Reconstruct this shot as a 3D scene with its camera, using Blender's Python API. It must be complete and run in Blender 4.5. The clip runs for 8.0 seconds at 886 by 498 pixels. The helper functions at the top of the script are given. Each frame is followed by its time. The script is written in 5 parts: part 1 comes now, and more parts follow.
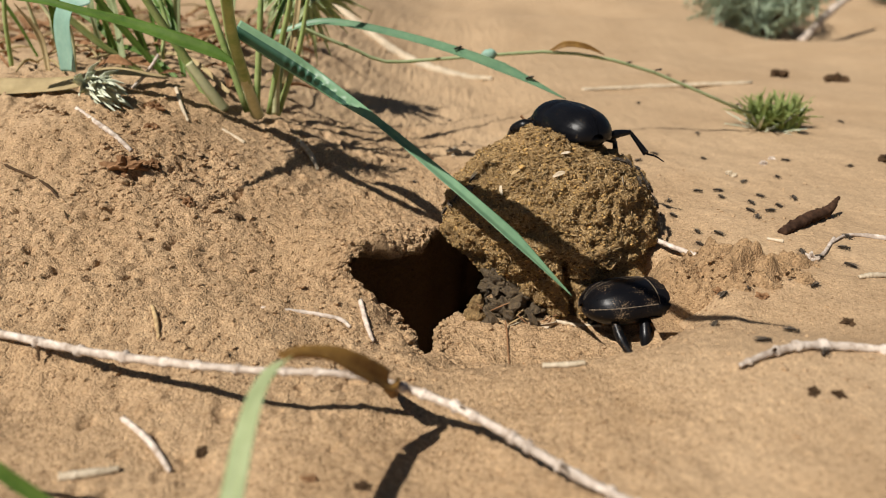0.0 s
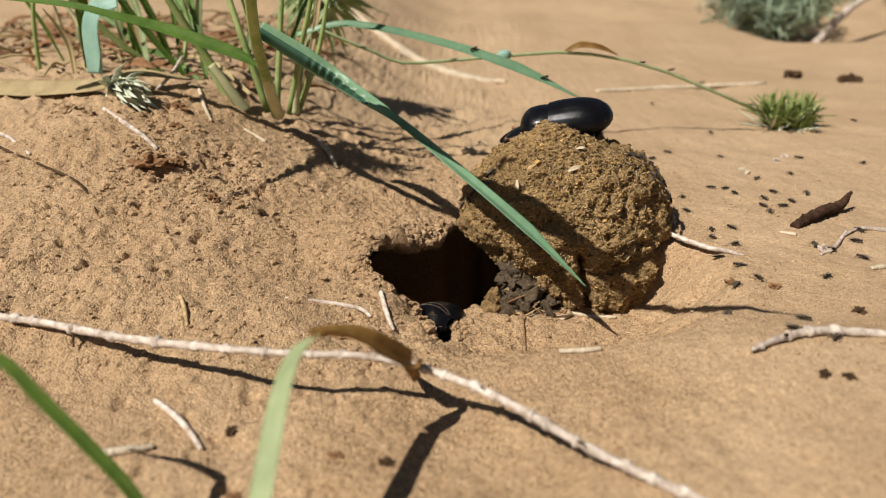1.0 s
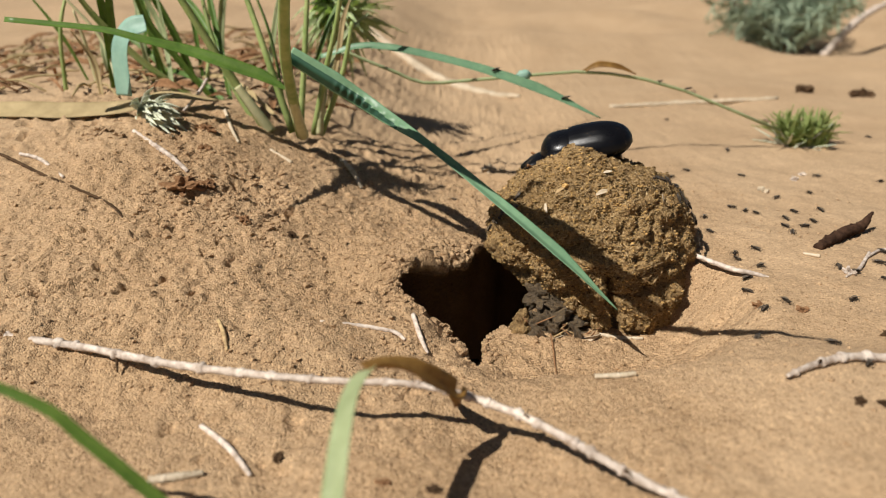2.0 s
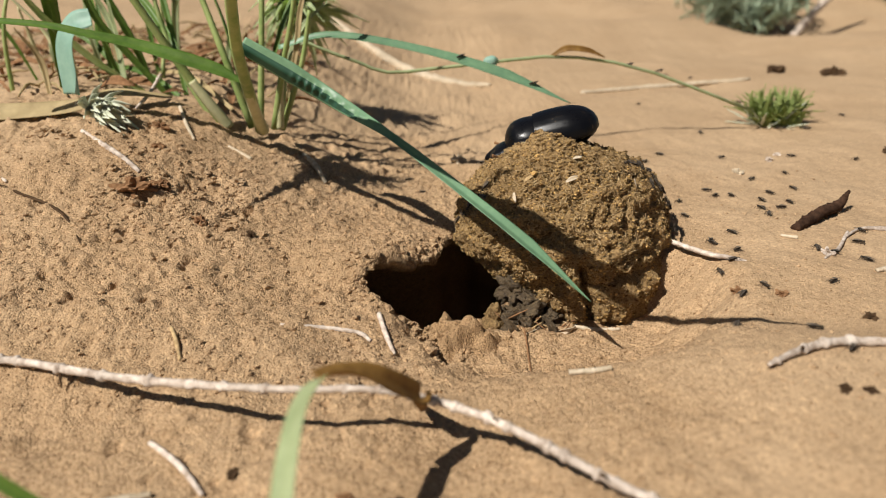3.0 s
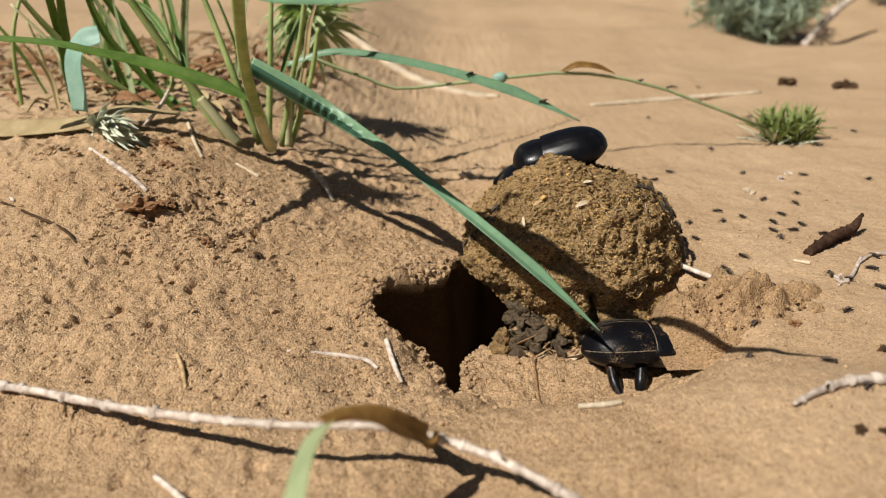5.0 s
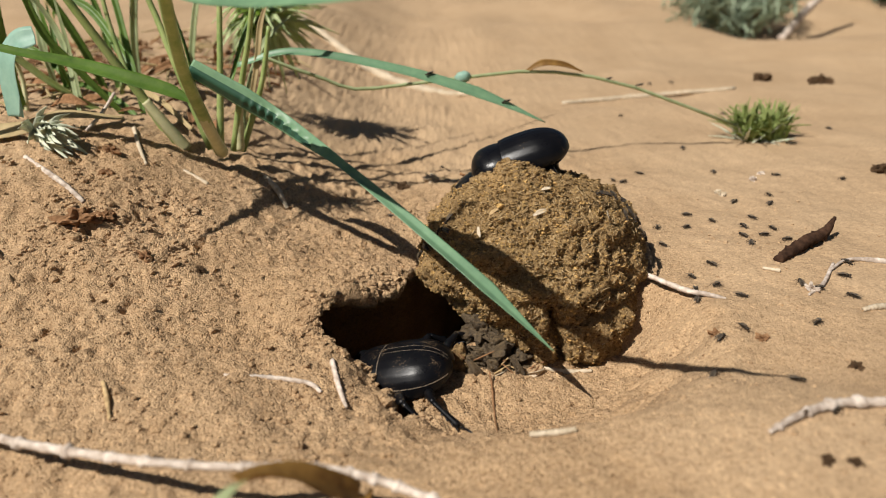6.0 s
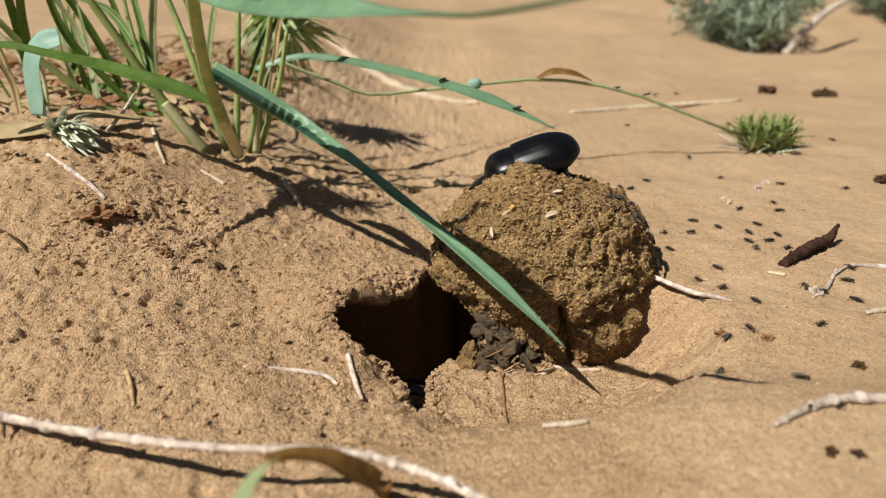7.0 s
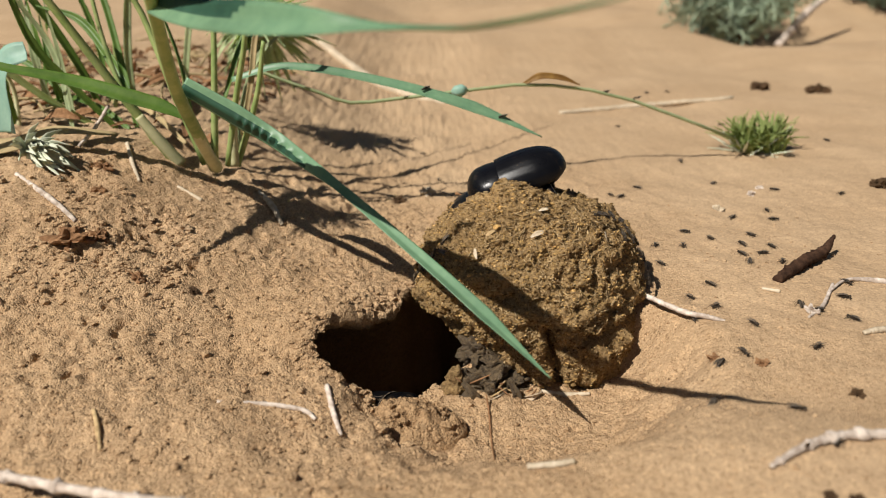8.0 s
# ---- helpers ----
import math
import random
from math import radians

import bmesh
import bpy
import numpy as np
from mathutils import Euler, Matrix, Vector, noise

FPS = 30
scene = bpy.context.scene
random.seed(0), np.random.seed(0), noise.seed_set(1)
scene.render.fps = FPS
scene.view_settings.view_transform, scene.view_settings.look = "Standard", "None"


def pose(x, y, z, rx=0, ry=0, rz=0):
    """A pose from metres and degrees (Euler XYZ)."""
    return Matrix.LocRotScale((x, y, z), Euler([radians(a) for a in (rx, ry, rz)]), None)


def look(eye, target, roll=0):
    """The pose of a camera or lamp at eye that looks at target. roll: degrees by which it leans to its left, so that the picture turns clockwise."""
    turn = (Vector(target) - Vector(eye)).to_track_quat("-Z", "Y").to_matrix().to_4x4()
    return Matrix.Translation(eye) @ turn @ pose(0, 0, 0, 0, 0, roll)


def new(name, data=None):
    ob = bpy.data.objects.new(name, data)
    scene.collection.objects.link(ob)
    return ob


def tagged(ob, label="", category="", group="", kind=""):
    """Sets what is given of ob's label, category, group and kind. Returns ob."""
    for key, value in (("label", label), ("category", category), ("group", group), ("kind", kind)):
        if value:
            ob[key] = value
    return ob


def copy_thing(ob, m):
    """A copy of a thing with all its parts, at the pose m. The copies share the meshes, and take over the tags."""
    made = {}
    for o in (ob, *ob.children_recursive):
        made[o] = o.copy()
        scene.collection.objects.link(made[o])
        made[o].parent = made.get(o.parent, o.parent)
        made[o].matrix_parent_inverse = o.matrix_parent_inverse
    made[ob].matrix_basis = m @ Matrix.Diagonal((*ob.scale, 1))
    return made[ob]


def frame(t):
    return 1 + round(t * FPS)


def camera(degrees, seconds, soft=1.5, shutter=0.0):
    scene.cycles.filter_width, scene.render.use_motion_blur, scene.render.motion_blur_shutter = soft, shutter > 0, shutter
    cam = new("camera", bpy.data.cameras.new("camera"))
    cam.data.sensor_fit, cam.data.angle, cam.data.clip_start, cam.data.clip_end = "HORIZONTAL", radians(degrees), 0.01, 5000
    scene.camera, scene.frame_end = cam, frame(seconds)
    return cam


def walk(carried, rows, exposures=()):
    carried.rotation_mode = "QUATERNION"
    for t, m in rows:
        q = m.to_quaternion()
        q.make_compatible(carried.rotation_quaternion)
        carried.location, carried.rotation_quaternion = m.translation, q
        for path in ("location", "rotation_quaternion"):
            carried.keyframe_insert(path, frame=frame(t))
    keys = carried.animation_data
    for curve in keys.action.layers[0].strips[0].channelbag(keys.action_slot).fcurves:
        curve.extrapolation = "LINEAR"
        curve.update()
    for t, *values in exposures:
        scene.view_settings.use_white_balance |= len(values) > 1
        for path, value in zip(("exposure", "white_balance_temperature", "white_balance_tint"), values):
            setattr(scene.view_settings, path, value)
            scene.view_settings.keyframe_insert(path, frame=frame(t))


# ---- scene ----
cam = camera(62.3, 8.0, soft=1.0)
PATH = [
    (0.0, pose(0.00000, 0.00000, 0.08500, 67.000, 0.000, 0.000)),
    (0.5, pose(-0.00058, -0.00288, 0.08367, 67.004, 0.116, 0.444)),
    (1.0, pose(-0.00119, -0.00534, 0.08361, 67.527, 0.496, 0.892)),
    (1.5, pose(-0.00515, -0.00450, 0.08860, 68.621, 1.066, 1.301)),
    (1.7, pose(-0.00652, -0.00666, 0.08768, 68.324, 0.863, 1.313)),
    (2.8, pose(-0.00929, -0.00336, 0.09158, 67.792, 1.308, -0.764)),
    (3.0, pose(-0.00463, 0.00089, 0.08550, 67.505, 1.919, -1.131)),
    (3.5, pose(-0.00340, 0.00219, 0.08952, 66.952, 1.183, -1.001)),
    (4.0, pose(-0.00279, 0.00085, 0.08619, 67.229, 0.676, -0.158)),
    (4.5, pose(-0.00530, -0.00005, 0.08920, 67.320, 1.310, -0.118)),
    (4.7, pose(-0.00662, 0.00111, 0.09073, 67.470, 1.757, -0.448)),
    (5.8, pose(0.00366, 0.01352, 0.08602, 67.963, 1.650, -0.636)),
    (6.0, pose(0.00327, 0.01467, 0.08952, 67.274, 1.997, -1.774)),
    (6.5, pose(0.00148, 0.01462, 0.09655, 67.669, 2.238, -1.991)),
    (7.0, pose(0.00036, 0.00965, 0.08887, 68.115, 1.295, -1.350)),
    (7.5, pose(0.00251, 0.01170, 0.08557, 67.163, 0.914, -1.560)),
    (8.0, pose(0.00367, 0.01825, 0.09310, 67.351, 1.927, -2.004)),
]
walk(cam, PATH)

# a small lens close to its subject: near and far go soft
cam.data.dof.use_dof = True
cam.data.dof.focus_distance = 0.182
cam.data.dof.aperture_fstop = 17.0

# ---- daylight ----
SUN = Vector((-0.60, -0.50, 1.0)).normalized()
world = bpy.data.worlds.new("sky")
scene.world = world
world.use_nodes = True
wn = world.node_tree
sky = wn.nodes.new("ShaderNodeTexSky")
sky.sky_type = "NISHITA"
sky.sun_disc = False
sky.sun_elevation = math.asin(SUN.z)
sky.sun_rotation = math.atan2(SUN.x, SUN.y)
wn.links.new(sky.outputs[0], wn.nodes["Background"].inputs[0])
wn.nodes["Background"].inputs[1].default_value = 0.027
sun_data = bpy.data.lights.new("sun", "SUN")
sun_data.energy = 5.3
sun_data.angle = radians(0.55)
sun_data.color = (1.0, 0.95, 0.88)
sun = new("sun", sun_data)
sun.matrix_world = look(tuple(SUN * 3), (0, 0, 0))
scene.view_settings.exposure = 0.13


# ---- materials ----
def material(name, rough=0.8, metal=0.0):
    m = bpy.data.materials.new(name)
    m.use_nodes = True
    b = m.node_tree.nodes["Principled BSDF"]
    b.inputs["Roughness"].default_value = rough
    b.inputs["Metallic"].default_value = metal
    return m, m.node_tree.nodes, m.node_tree.links, b


def noise_node(nodes, links, coord, scale, detail=4.0, rough=0.55):
    n = nodes.new("ShaderNodeTexNoise")
    n.inputs["Scale"].default_value = scale
    n.inputs["Detail"].default_value = detail
    n.inputs["Roughness"].default_value = rough
    links.new(coord, n.inputs["Vector"])
    return n


def ramp(nodes, links, fac, stops):
    r = nodes.new("ShaderNodeValToRGB")
    els = r.color_ramp.elements
    while len(els) < len(stops):
        els.new(0.5)
    for e, (p, c) in zip(els, stops):
        e.position, e.color = p, (*c, 1)
    links.new(fac, r.inputs[0])
    return r


def mix(nodes, links, fac, a, b, mode="MIX"):
    m = nodes.new("ShaderNodeMix")
    m.data_type, m.blend_type = "RGBA", mode
    if isinstance(fac, float):
        m.inputs[0].default_value = fac
    else:
        links.new(fac, m.inputs[0])
    for socket, v in ((m.inputs[6], a), (m.inputs[7], b)):
        if isinstance(v, tuple):
            socket.default_value = (*v, 1)
        else:
            links.new(v, socket)
    return m.outputs[2]


def bump(nodes, links, height, distance, strength, bsdf, before=None):
    b = nodes.new("ShaderNodeBump")
    b.inputs["Distance"].default_value = distance
    b.inputs["Strength"].default_value = strength
    links.new(height, b.inputs["Height"])
    if before is not None:
        links.new(before, b.inputs["Normal"])
    links.new(b.outputs[0], bsdf.inputs["Normal"])
    return b.outputs[0]


def grains(n, l, co, scale):
    """Single grains: a random tone for each and its rounded height."""
    v = n.new("ShaderNodeTexVoronoi")
    v.inputs["Scale"].default_value = scale
    l.new(co, v.inputs["Vector"])
    tone = n.new("ShaderNodeSeparateColor")
    l.new(v.outputs["Color"], tone.inputs[0])
    up = n.new("ShaderNodeMath")
    up.operation = "SUBTRACT"
    up.inputs[0].default_value = 0.7
    l.new(v.outputs["Distance"], up.inputs[1])
    return tone.outputs[0], up.outputs[0]


def make_sand(name="sand", loose=False):
    """Ochre sand: crumbly where freshly dug, browned there partly for shade between crumbs, a smooth pale crust further
    off.
    """
    m, n, l, b = material(name, 0.92)
    co = n.new("ShaderNodeTexCoord").outputs["Object"]
    big = noise_node(n, l, co, 28, 5)
    mid = noise_node(n, l, co, 240, 5, 0.65)
    crumb = noise_node(n, l, co, 800, 4, 0.7)
    tone, height = grains(n, l, co, 2700)
    clod, clod_height = grains(n, l, co, 1050)
    # dug zone by distance; its deeper tone includes painted shade of the rough crumbs
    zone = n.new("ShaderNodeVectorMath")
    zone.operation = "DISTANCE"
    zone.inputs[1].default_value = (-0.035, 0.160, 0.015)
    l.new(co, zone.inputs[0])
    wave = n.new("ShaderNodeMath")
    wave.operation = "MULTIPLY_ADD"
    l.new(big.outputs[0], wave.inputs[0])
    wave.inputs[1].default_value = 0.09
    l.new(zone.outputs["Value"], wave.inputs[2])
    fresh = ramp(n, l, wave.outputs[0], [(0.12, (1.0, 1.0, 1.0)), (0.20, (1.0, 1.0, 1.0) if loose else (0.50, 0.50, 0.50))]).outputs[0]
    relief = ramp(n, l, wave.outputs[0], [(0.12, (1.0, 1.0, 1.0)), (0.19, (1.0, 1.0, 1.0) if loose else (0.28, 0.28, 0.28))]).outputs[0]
    c1 = ramp(n, l, big.outputs[0], [(0.3, (0.328, 0.230, 0.140)), (0.7, (0.380, 0.274, 0.173))])
    c2 = ramp(n, l, mid.outputs[0], [(0.28, (0.91, 0.89, 0.86)), (0.52, (1.0, 1.0, 1.0)), (0.8, (1.05, 1.04, 1.03))])
    c3 = ramp(n, l, tone, [(0.0, (0.52, 0.47, 0.41)), (0.18, (0.90, 0.88, 0.85)), (0.75, (1.06, 1.06, 1.05)), (1.0, (1.38, 1.36, 1.31))])
    c4 = ramp(n, l, crumb.outputs[0], [(0.28, (0.93, 0.90, 0.87)), (0.40, (1.0, 1.0, 1.0)), (0.8, (1.04, 1.04, 1.04))])
    c5 = ramp(n, l, clod, [(0.0, (0.86, 0.83, 0.80)), (0.25, (1.0, 1.0, 1.0)), (1.0, (1.06, 1.06, 1.06))])
    grain = mix(n, l, 1.0, c3.outputs[0], c4.outputs[0], "MULTIPLY")
    grain = mix(n, l, 1.0, grain, c5.outputs[0], "MULTIPLY")
    grain = mix(n, l, 1.0, grain, c2.outputs[0], "MULTIPLY")
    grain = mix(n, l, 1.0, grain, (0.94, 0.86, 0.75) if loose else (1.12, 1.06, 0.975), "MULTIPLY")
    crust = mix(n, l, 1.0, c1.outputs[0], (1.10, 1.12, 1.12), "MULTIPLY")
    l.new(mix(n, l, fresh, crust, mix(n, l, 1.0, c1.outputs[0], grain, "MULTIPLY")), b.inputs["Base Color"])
    b.inputs["Specular IOR Level"].default_value = 0.2
    before = None
    for source, depth, strength in ((height, 0.00040, 0.8), (clod_height, 0.0004, 0.22), (crumb.outputs[0], 0.0008, 0.24), (mid.outputs[0], 0.0014, 0.18)):
        k = n.new("ShaderNodeMath")
        k.operation = "MULTIPLY"
        k.inputs[0].default_value = strength
        l.new(relief, k.inputs[1])
        before = bump(n, l, source, depth, strength, b, before)
        l.new(k.outputs[0], before.node.inputs["Strength"])
    return m


def make_dung(name="dung", tone=1.0, grey=0.0, loose=False):
    m, n, l, b = material(name, 0.95)
    co = n.new("ShaderNodeTexCoord").outputs["Object"]
    big = noise_node(n, l, co, 70, 4)
    fib = noise_node(n, l, co, 760, 6, 0.78)
    fine = noise_node(n, l, co, 1900, 4, 0.7)

    def tint(c):
        mean = sum(c) / 3
        return tuple(tone * (v * (1 - grey) + mean * grey) for v in c)

    c1 = ramp(n, l, big.outputs[0], [(0.3, tint((0.33, 0.215, 0.104))), (0.5, tint((0.44, 0.292, 0.143))), (0.72, tint((0.53, 0.350, 0.172)))])
    c2 = ramp(n, l, fib.outputs[0], [(0.30, (0.42, 0.38, 0.33)), (0.5, (0.92, 0.92, 0.88)), (0.72, (1.35, 1.33, 1.2))])
    c3 = ramp(n, l, fine.outputs[0], [(0.3, (0.50, 0.46, 0.40)), (0.5, (1.0, 1.0, 1.0)), (0.72, (1.4, 1.37, 1.25))])
    col = mix(n, l, 1.0, c1.outputs[0], c2.outputs[0], "MULTIPLY")
    col = mix(n, l, 1.0, col, c3.outputs[0], "MULTIPLY")
    if loose:
        # every crumb has a tone of its own
        each = ramp(n, l, n.new("ShaderNodeNewGeometry").outputs["Random Per Island"], [(0.0, (0.34, 0.29, 0.23)), (0.3, (0.82, 0.79, 0.72)), (0.8, (1.2, 1.17, 1.0)), (1.0, (2.0, 1.9, 1.55))])
        col = mix(n, l, 1.0, col, each.outputs[0], "MULTIPLY")
    l.new(col, b.inputs["Base Color"])
    b.inputs["Specular IOR Level"].default_value = 0.15
    first = bump(n, l, fine.outputs[0], 0.0005, 0.9, b)
    second = bump(n, l, fib.outputs[0], 0.0010, 0.9, b, first)
    bump(n, l, big.outputs[0], 0.002, 0.4, b, second)
    return m


def make_plain(name, lo, hi, scale, rough=0.7, spec=0.3, bump_d=0.0002, stretch=(1, 1, 1), sub=0.0, detail=5.0):
    """A two-tone grainy surface; stretch squeezes the grain along an axis."""
    m, n, l, b = material(name, rough)
    co = n.new("ShaderNodeTexCoord").outputs["Object"]
    mp = n.new("ShaderNodeMapping")
    mp.inputs["Scale"].default_value = stretch
    l.new(co, mp.inputs["Vector"])
    g = noise_node(n, l, mp.outputs[0], scale, detail, 0.62)
    big = noise_node(n, l, co, scale * 0.12, 3)
    c = ramp(n, l, g.outputs[0], [(0.3, lo), (0.7, hi)])
    v = ramp(n, l, big.outputs[0], [(0.3, (0.75, 0.75, 0.75)), (0.7, (1.15, 1.15, 1.15))])
    l.new(mix(n, l, 1.0, c.outputs[0], v.outputs[0], "MULTIPLY"), b.inputs["Base Color"])
    b.inputs["Specular IOR Level"].default_value = spec
    if sub:
        tr = n.new("ShaderNodeBsdfTranslucent")
        l.new(mix(n, l, 1.0, c.outputs[0], (1.0, 1.15, 0.5), "MULTIPLY"), tr.inputs[0])
        ms = n.new("ShaderNodeMixShader")
        ms.inputs[0].default_value = sub
        l.new(b.outputs[0], ms.inputs[1])
        l.new(tr.outputs[0], ms.inputs[2])
        l.new(ms.outputs[0], n["Material Output"].inputs[0])
    bump(n, l, g.outputs[0], bump_d, 0.6, b)
    return m


def make_shell(name="beetle_cuticle", dust_from=0.36):
    """Black beetle cuticle, glossy, with a thin dusting of sand."""
    m, n, l, b = material(name, 0.28)
    co = n.new("ShaderNodeTexCoord").outputs["Object"]
    big = noise_node(n, l, co, 220, 4)
    fine = noise_node(n, l, co, 2600, 3, 0.6)
    dust = n.new("ShaderNodeMath")
    dust.operation = "MULTIPLY"
    l.new(big.outputs[0], dust.inputs[0])
    l.new(fine.outputs[0], dust.inputs[1])
    f = ramp(n, l, dust.outputs[0], [(dust_from, (0, 0, 0)), (dust_from + 0.10, (1, 1, 1))])
    l.new(mix(n, l, f.outputs[0], (0.004, 0.004, 0.005), (0.16, 0.11, 0.065)), b.inputs["Base Color"])
    r = ramp(n, l, big.outputs[0], [(0.3, (0.24, 0.24, 0.24)), (0.7, (0.44, 0.44, 0.44))])
    l.new(r.outputs[0], b.inputs["Roughness"])
    b.inputs["Specular IOR Level"].default_value = 0.22
    bump(n, l, fine.outputs[0], 0.00006, 0.5, b)
    return m


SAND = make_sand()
SAND_LOOSE = make_sand("loose_sand", True)
DUNG = make_dung("dung", 0.86)
DUNG_CRUMB = make_dung("dung_crumb", 0.90, 0.0, True)
DUNG_WET = make_dung("torn_dung", 0.30, 0.05)
DUNG_WET.node_tree.nodes["Principled BSDF"].inputs["Roughness"].default_value = 0.6
DUNG_WET.node_tree.nodes["Principled BSDF"].inputs["Specular IOR Level"].default_value = 0.6
SHELL = make_shell()
SHELL_DUSTY = make_shell("dusty_cuticle", 0.325)
FIBRE = make_plain("dry_fibre", (0.24, 0.155, 0.072), (0.60, 0.43, 0.22), 900, 0.9)
DUST = make_plain("caked_dust", (0.05, 0.04, 0.03), (0.30, 0.23, 0.16), 1500, 0.9)
FLAKE = make_plain("pale_flake", (0.40, 0.31, 0.20), (0.64, 0.54, 0.40), 700, 0.8)
TWIG = make_plain("bleached_twig", (0.30, 0.225, 0.17), (0.76, 0.66, 0.56), 520, 0.85, 0.2, 0.0004)
BARK = make_plain("brown_bark", (0.035, 0.020, 0.010), (0.11, 0.064, 0.032), 500, 0.9, 0.15, 0.0004)
DARK_BARK = make_plain("dark_bark", (0.022, 0.011, 0.007), (0.085, 0.045, 0.026), 500, 0.9, 0.12, 0.0004)
LITTER = make_plain("rusty_litter", (0.15, 0.075, 0.036), (0.34, 0.19, 0.095), 900, 0.95, 0.1, 0.0004)
LEAF = make_plain("blue_green_leaf", (0.15, 0.28, 0.16), (0.22, 0.37, 0.21), 300, 0.42, 0.4, 0.0001, (1, 1, 1), 0.25)
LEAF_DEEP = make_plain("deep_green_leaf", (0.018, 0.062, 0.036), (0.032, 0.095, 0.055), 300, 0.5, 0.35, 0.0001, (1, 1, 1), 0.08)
LEAF_BRIGHT = make_plain("bright_green_leaf", (0.10, 0.20, 0.030), (0.18, 0.29, 0.055), 300, 0.45, 0.4, 0.0001, (1, 1, 1), 0.35)
LEAF_PALE = make_plain("pale_grey_leaf", (0.22, 0.38, 0.30), (0.31, 0.48, 0.38), 240, 0.5, 0.35, 0.0001, (1, 1, 1), 0.2)
LEAF_OLIVE = make_plain("olive_leaf", (0.34, 0.40, 0.20), (0.47, 0.53, 0.30), 240, 0.5, 0.35, 0.0001, (1, 1, 1), 0.3)
LEAF_DRY = make_plain("dry_leaf", (0.36, 0.27, 0.13), (0.52, 0.40, 0.21), 200, 0.7, 0.25, 0.0001, (1, 1, 1), 0.15)
LEAF_BROWN = make_plain("withered_leaf", (0.14, 0.065, 0.015), (0.34, 0.19, 0.05), 220, 0.6, 0.3, 0.0002, (1, 1, 1), 0.2)
STEM = make_plain("straw_green_stem", (0.20, 0.30, 0.08), (0.41, 0.46, 0.18), 200, 0.5, 0.35, 0.0001, (1, 1, 1), 0.1)
SHEATH = make_plain("straw_sheath", (0.46, 0.45, 0.23), (0.62, 0.60, 0.36), 200, 0.6, 0.3, 0.0001)
AWN = make_plain("green_awn", (0.40, 0.48, 0.24), (0.66, 0.71, 0.46), 300, 0.55, 0.35, 0.0001, (1, 1, 1), 0.45)
AWN_DRY = make_plain("dry_awn", (0.48, 0.51, 0.38), (0.70, 0.72, 0.56), 300, 0.6, 0.3, 0.0001, (1, 1, 1), 0.1)
SHRUB = make_plain("grey_green_shrub", (0.22, 0.29, 0.19), (0.36, 0.43, 0.30), 120, 0.6, 0.3, 0.0002, (1, 1, 1), 0.15)
GLOSS_FLY = make_plain("fly_body", (0.022, 0.015, 0.009), (0.06, 0.042, 0.026), 2000, 0.55, 0.3, 0.00003)
WING = make_plain("fly_wing", (0.06, 0.045, 0.03), (0.12, 0.095, 0.07), 2000, 0.3, 0.5, 0.00003)


# ---- mesh helpers ----
def part(name, bm, mat, parent=None, label="", smooth=True):
    """Links a bmesh as one mesh object, under a parent where one is given."""
    me = bpy.data.meshes.new(name)
    bm.to_mesh(me)
    bm.free()
    me.materials.append(mat)
    if smooth:
        me.polygons.foreach_set("use_smooth", [True] * len(me.polygons))
    ob = new(name, me)
    ob.parent = parent
    return tagged(ob, label) if label else ob


def thing(name, label, category, at=(0, 0, 0), group="", kind=""):
    ob = new(name)
    ob.empty_display_size = 0.005
    ob.location = at
    return tagged(ob, label, category, group, kind)


def spline(points, n):
    """A smooth line of n + 1 points through the given ones (Catmull-Rom)."""
    p = [Vector(q) for q in points]
    p = [2 * p[0] - p[1]] + p + [2 * p[-1] - p[-2]]
    out = []
    for i in range(n + 1):
        u = i / n * (len(p) - 3)
        k = min(int(u), len(p) - 4)
        f = u - k
        a, b, c, d = p[k : k + 4]
        out.append(0.5 * (2 * b + (c - a) * f + (2 * a - 5 * b + 4 * c - d) * f * f + (3 * b - a - 3 * c + d) * f**3))
    return out


def lerp_list(values, u):
    k = u * (len(values) - 1)
    i = min(int(k), len(values) - 2)
    return values[i] + (values[i + 1] - values[i]) * (k - i)


def tube(bm, points, radii, n=24, sides=8, wob=0.0, seed=0):
    """A tapered round rod along a smooth line, closed at both ends; wob roughens it."""
    line = spline(points, n)
    rings = []
    side = None
    for i, c in enumerate(line):
        t = (line[min(i + 1, n)] - line[max(i - 1, 0)]).normalized()
        if side is None:
            side = t.orthogonal().normalized()
        side = (side - t * side.dot(t)).normalized()
        up = t.cross(side)
        r = lerp_list(radii, i / n)
        ring = []
        for s in range(sides):
            a = 2 * math.pi * s / sides
            k = 1 + wob * noise.noise(Vector((seed * 7.1 + i * 0.7, s * 1.3, seed)))
            ring.append(bm.verts.new(c + (side * math.cos(a) + up * math.sin(a)) * r * k))
        rings.append(ring)
    for a, b in zip(rings, rings[1:]):
        for s in range(sides):
            bm.faces.new((a[s], a[(s + 1) % sides], b[(s + 1) % sides], b[s]))
    bm.faces.new(rings[0][::-1])
    bm.faces.new(rings[-1])


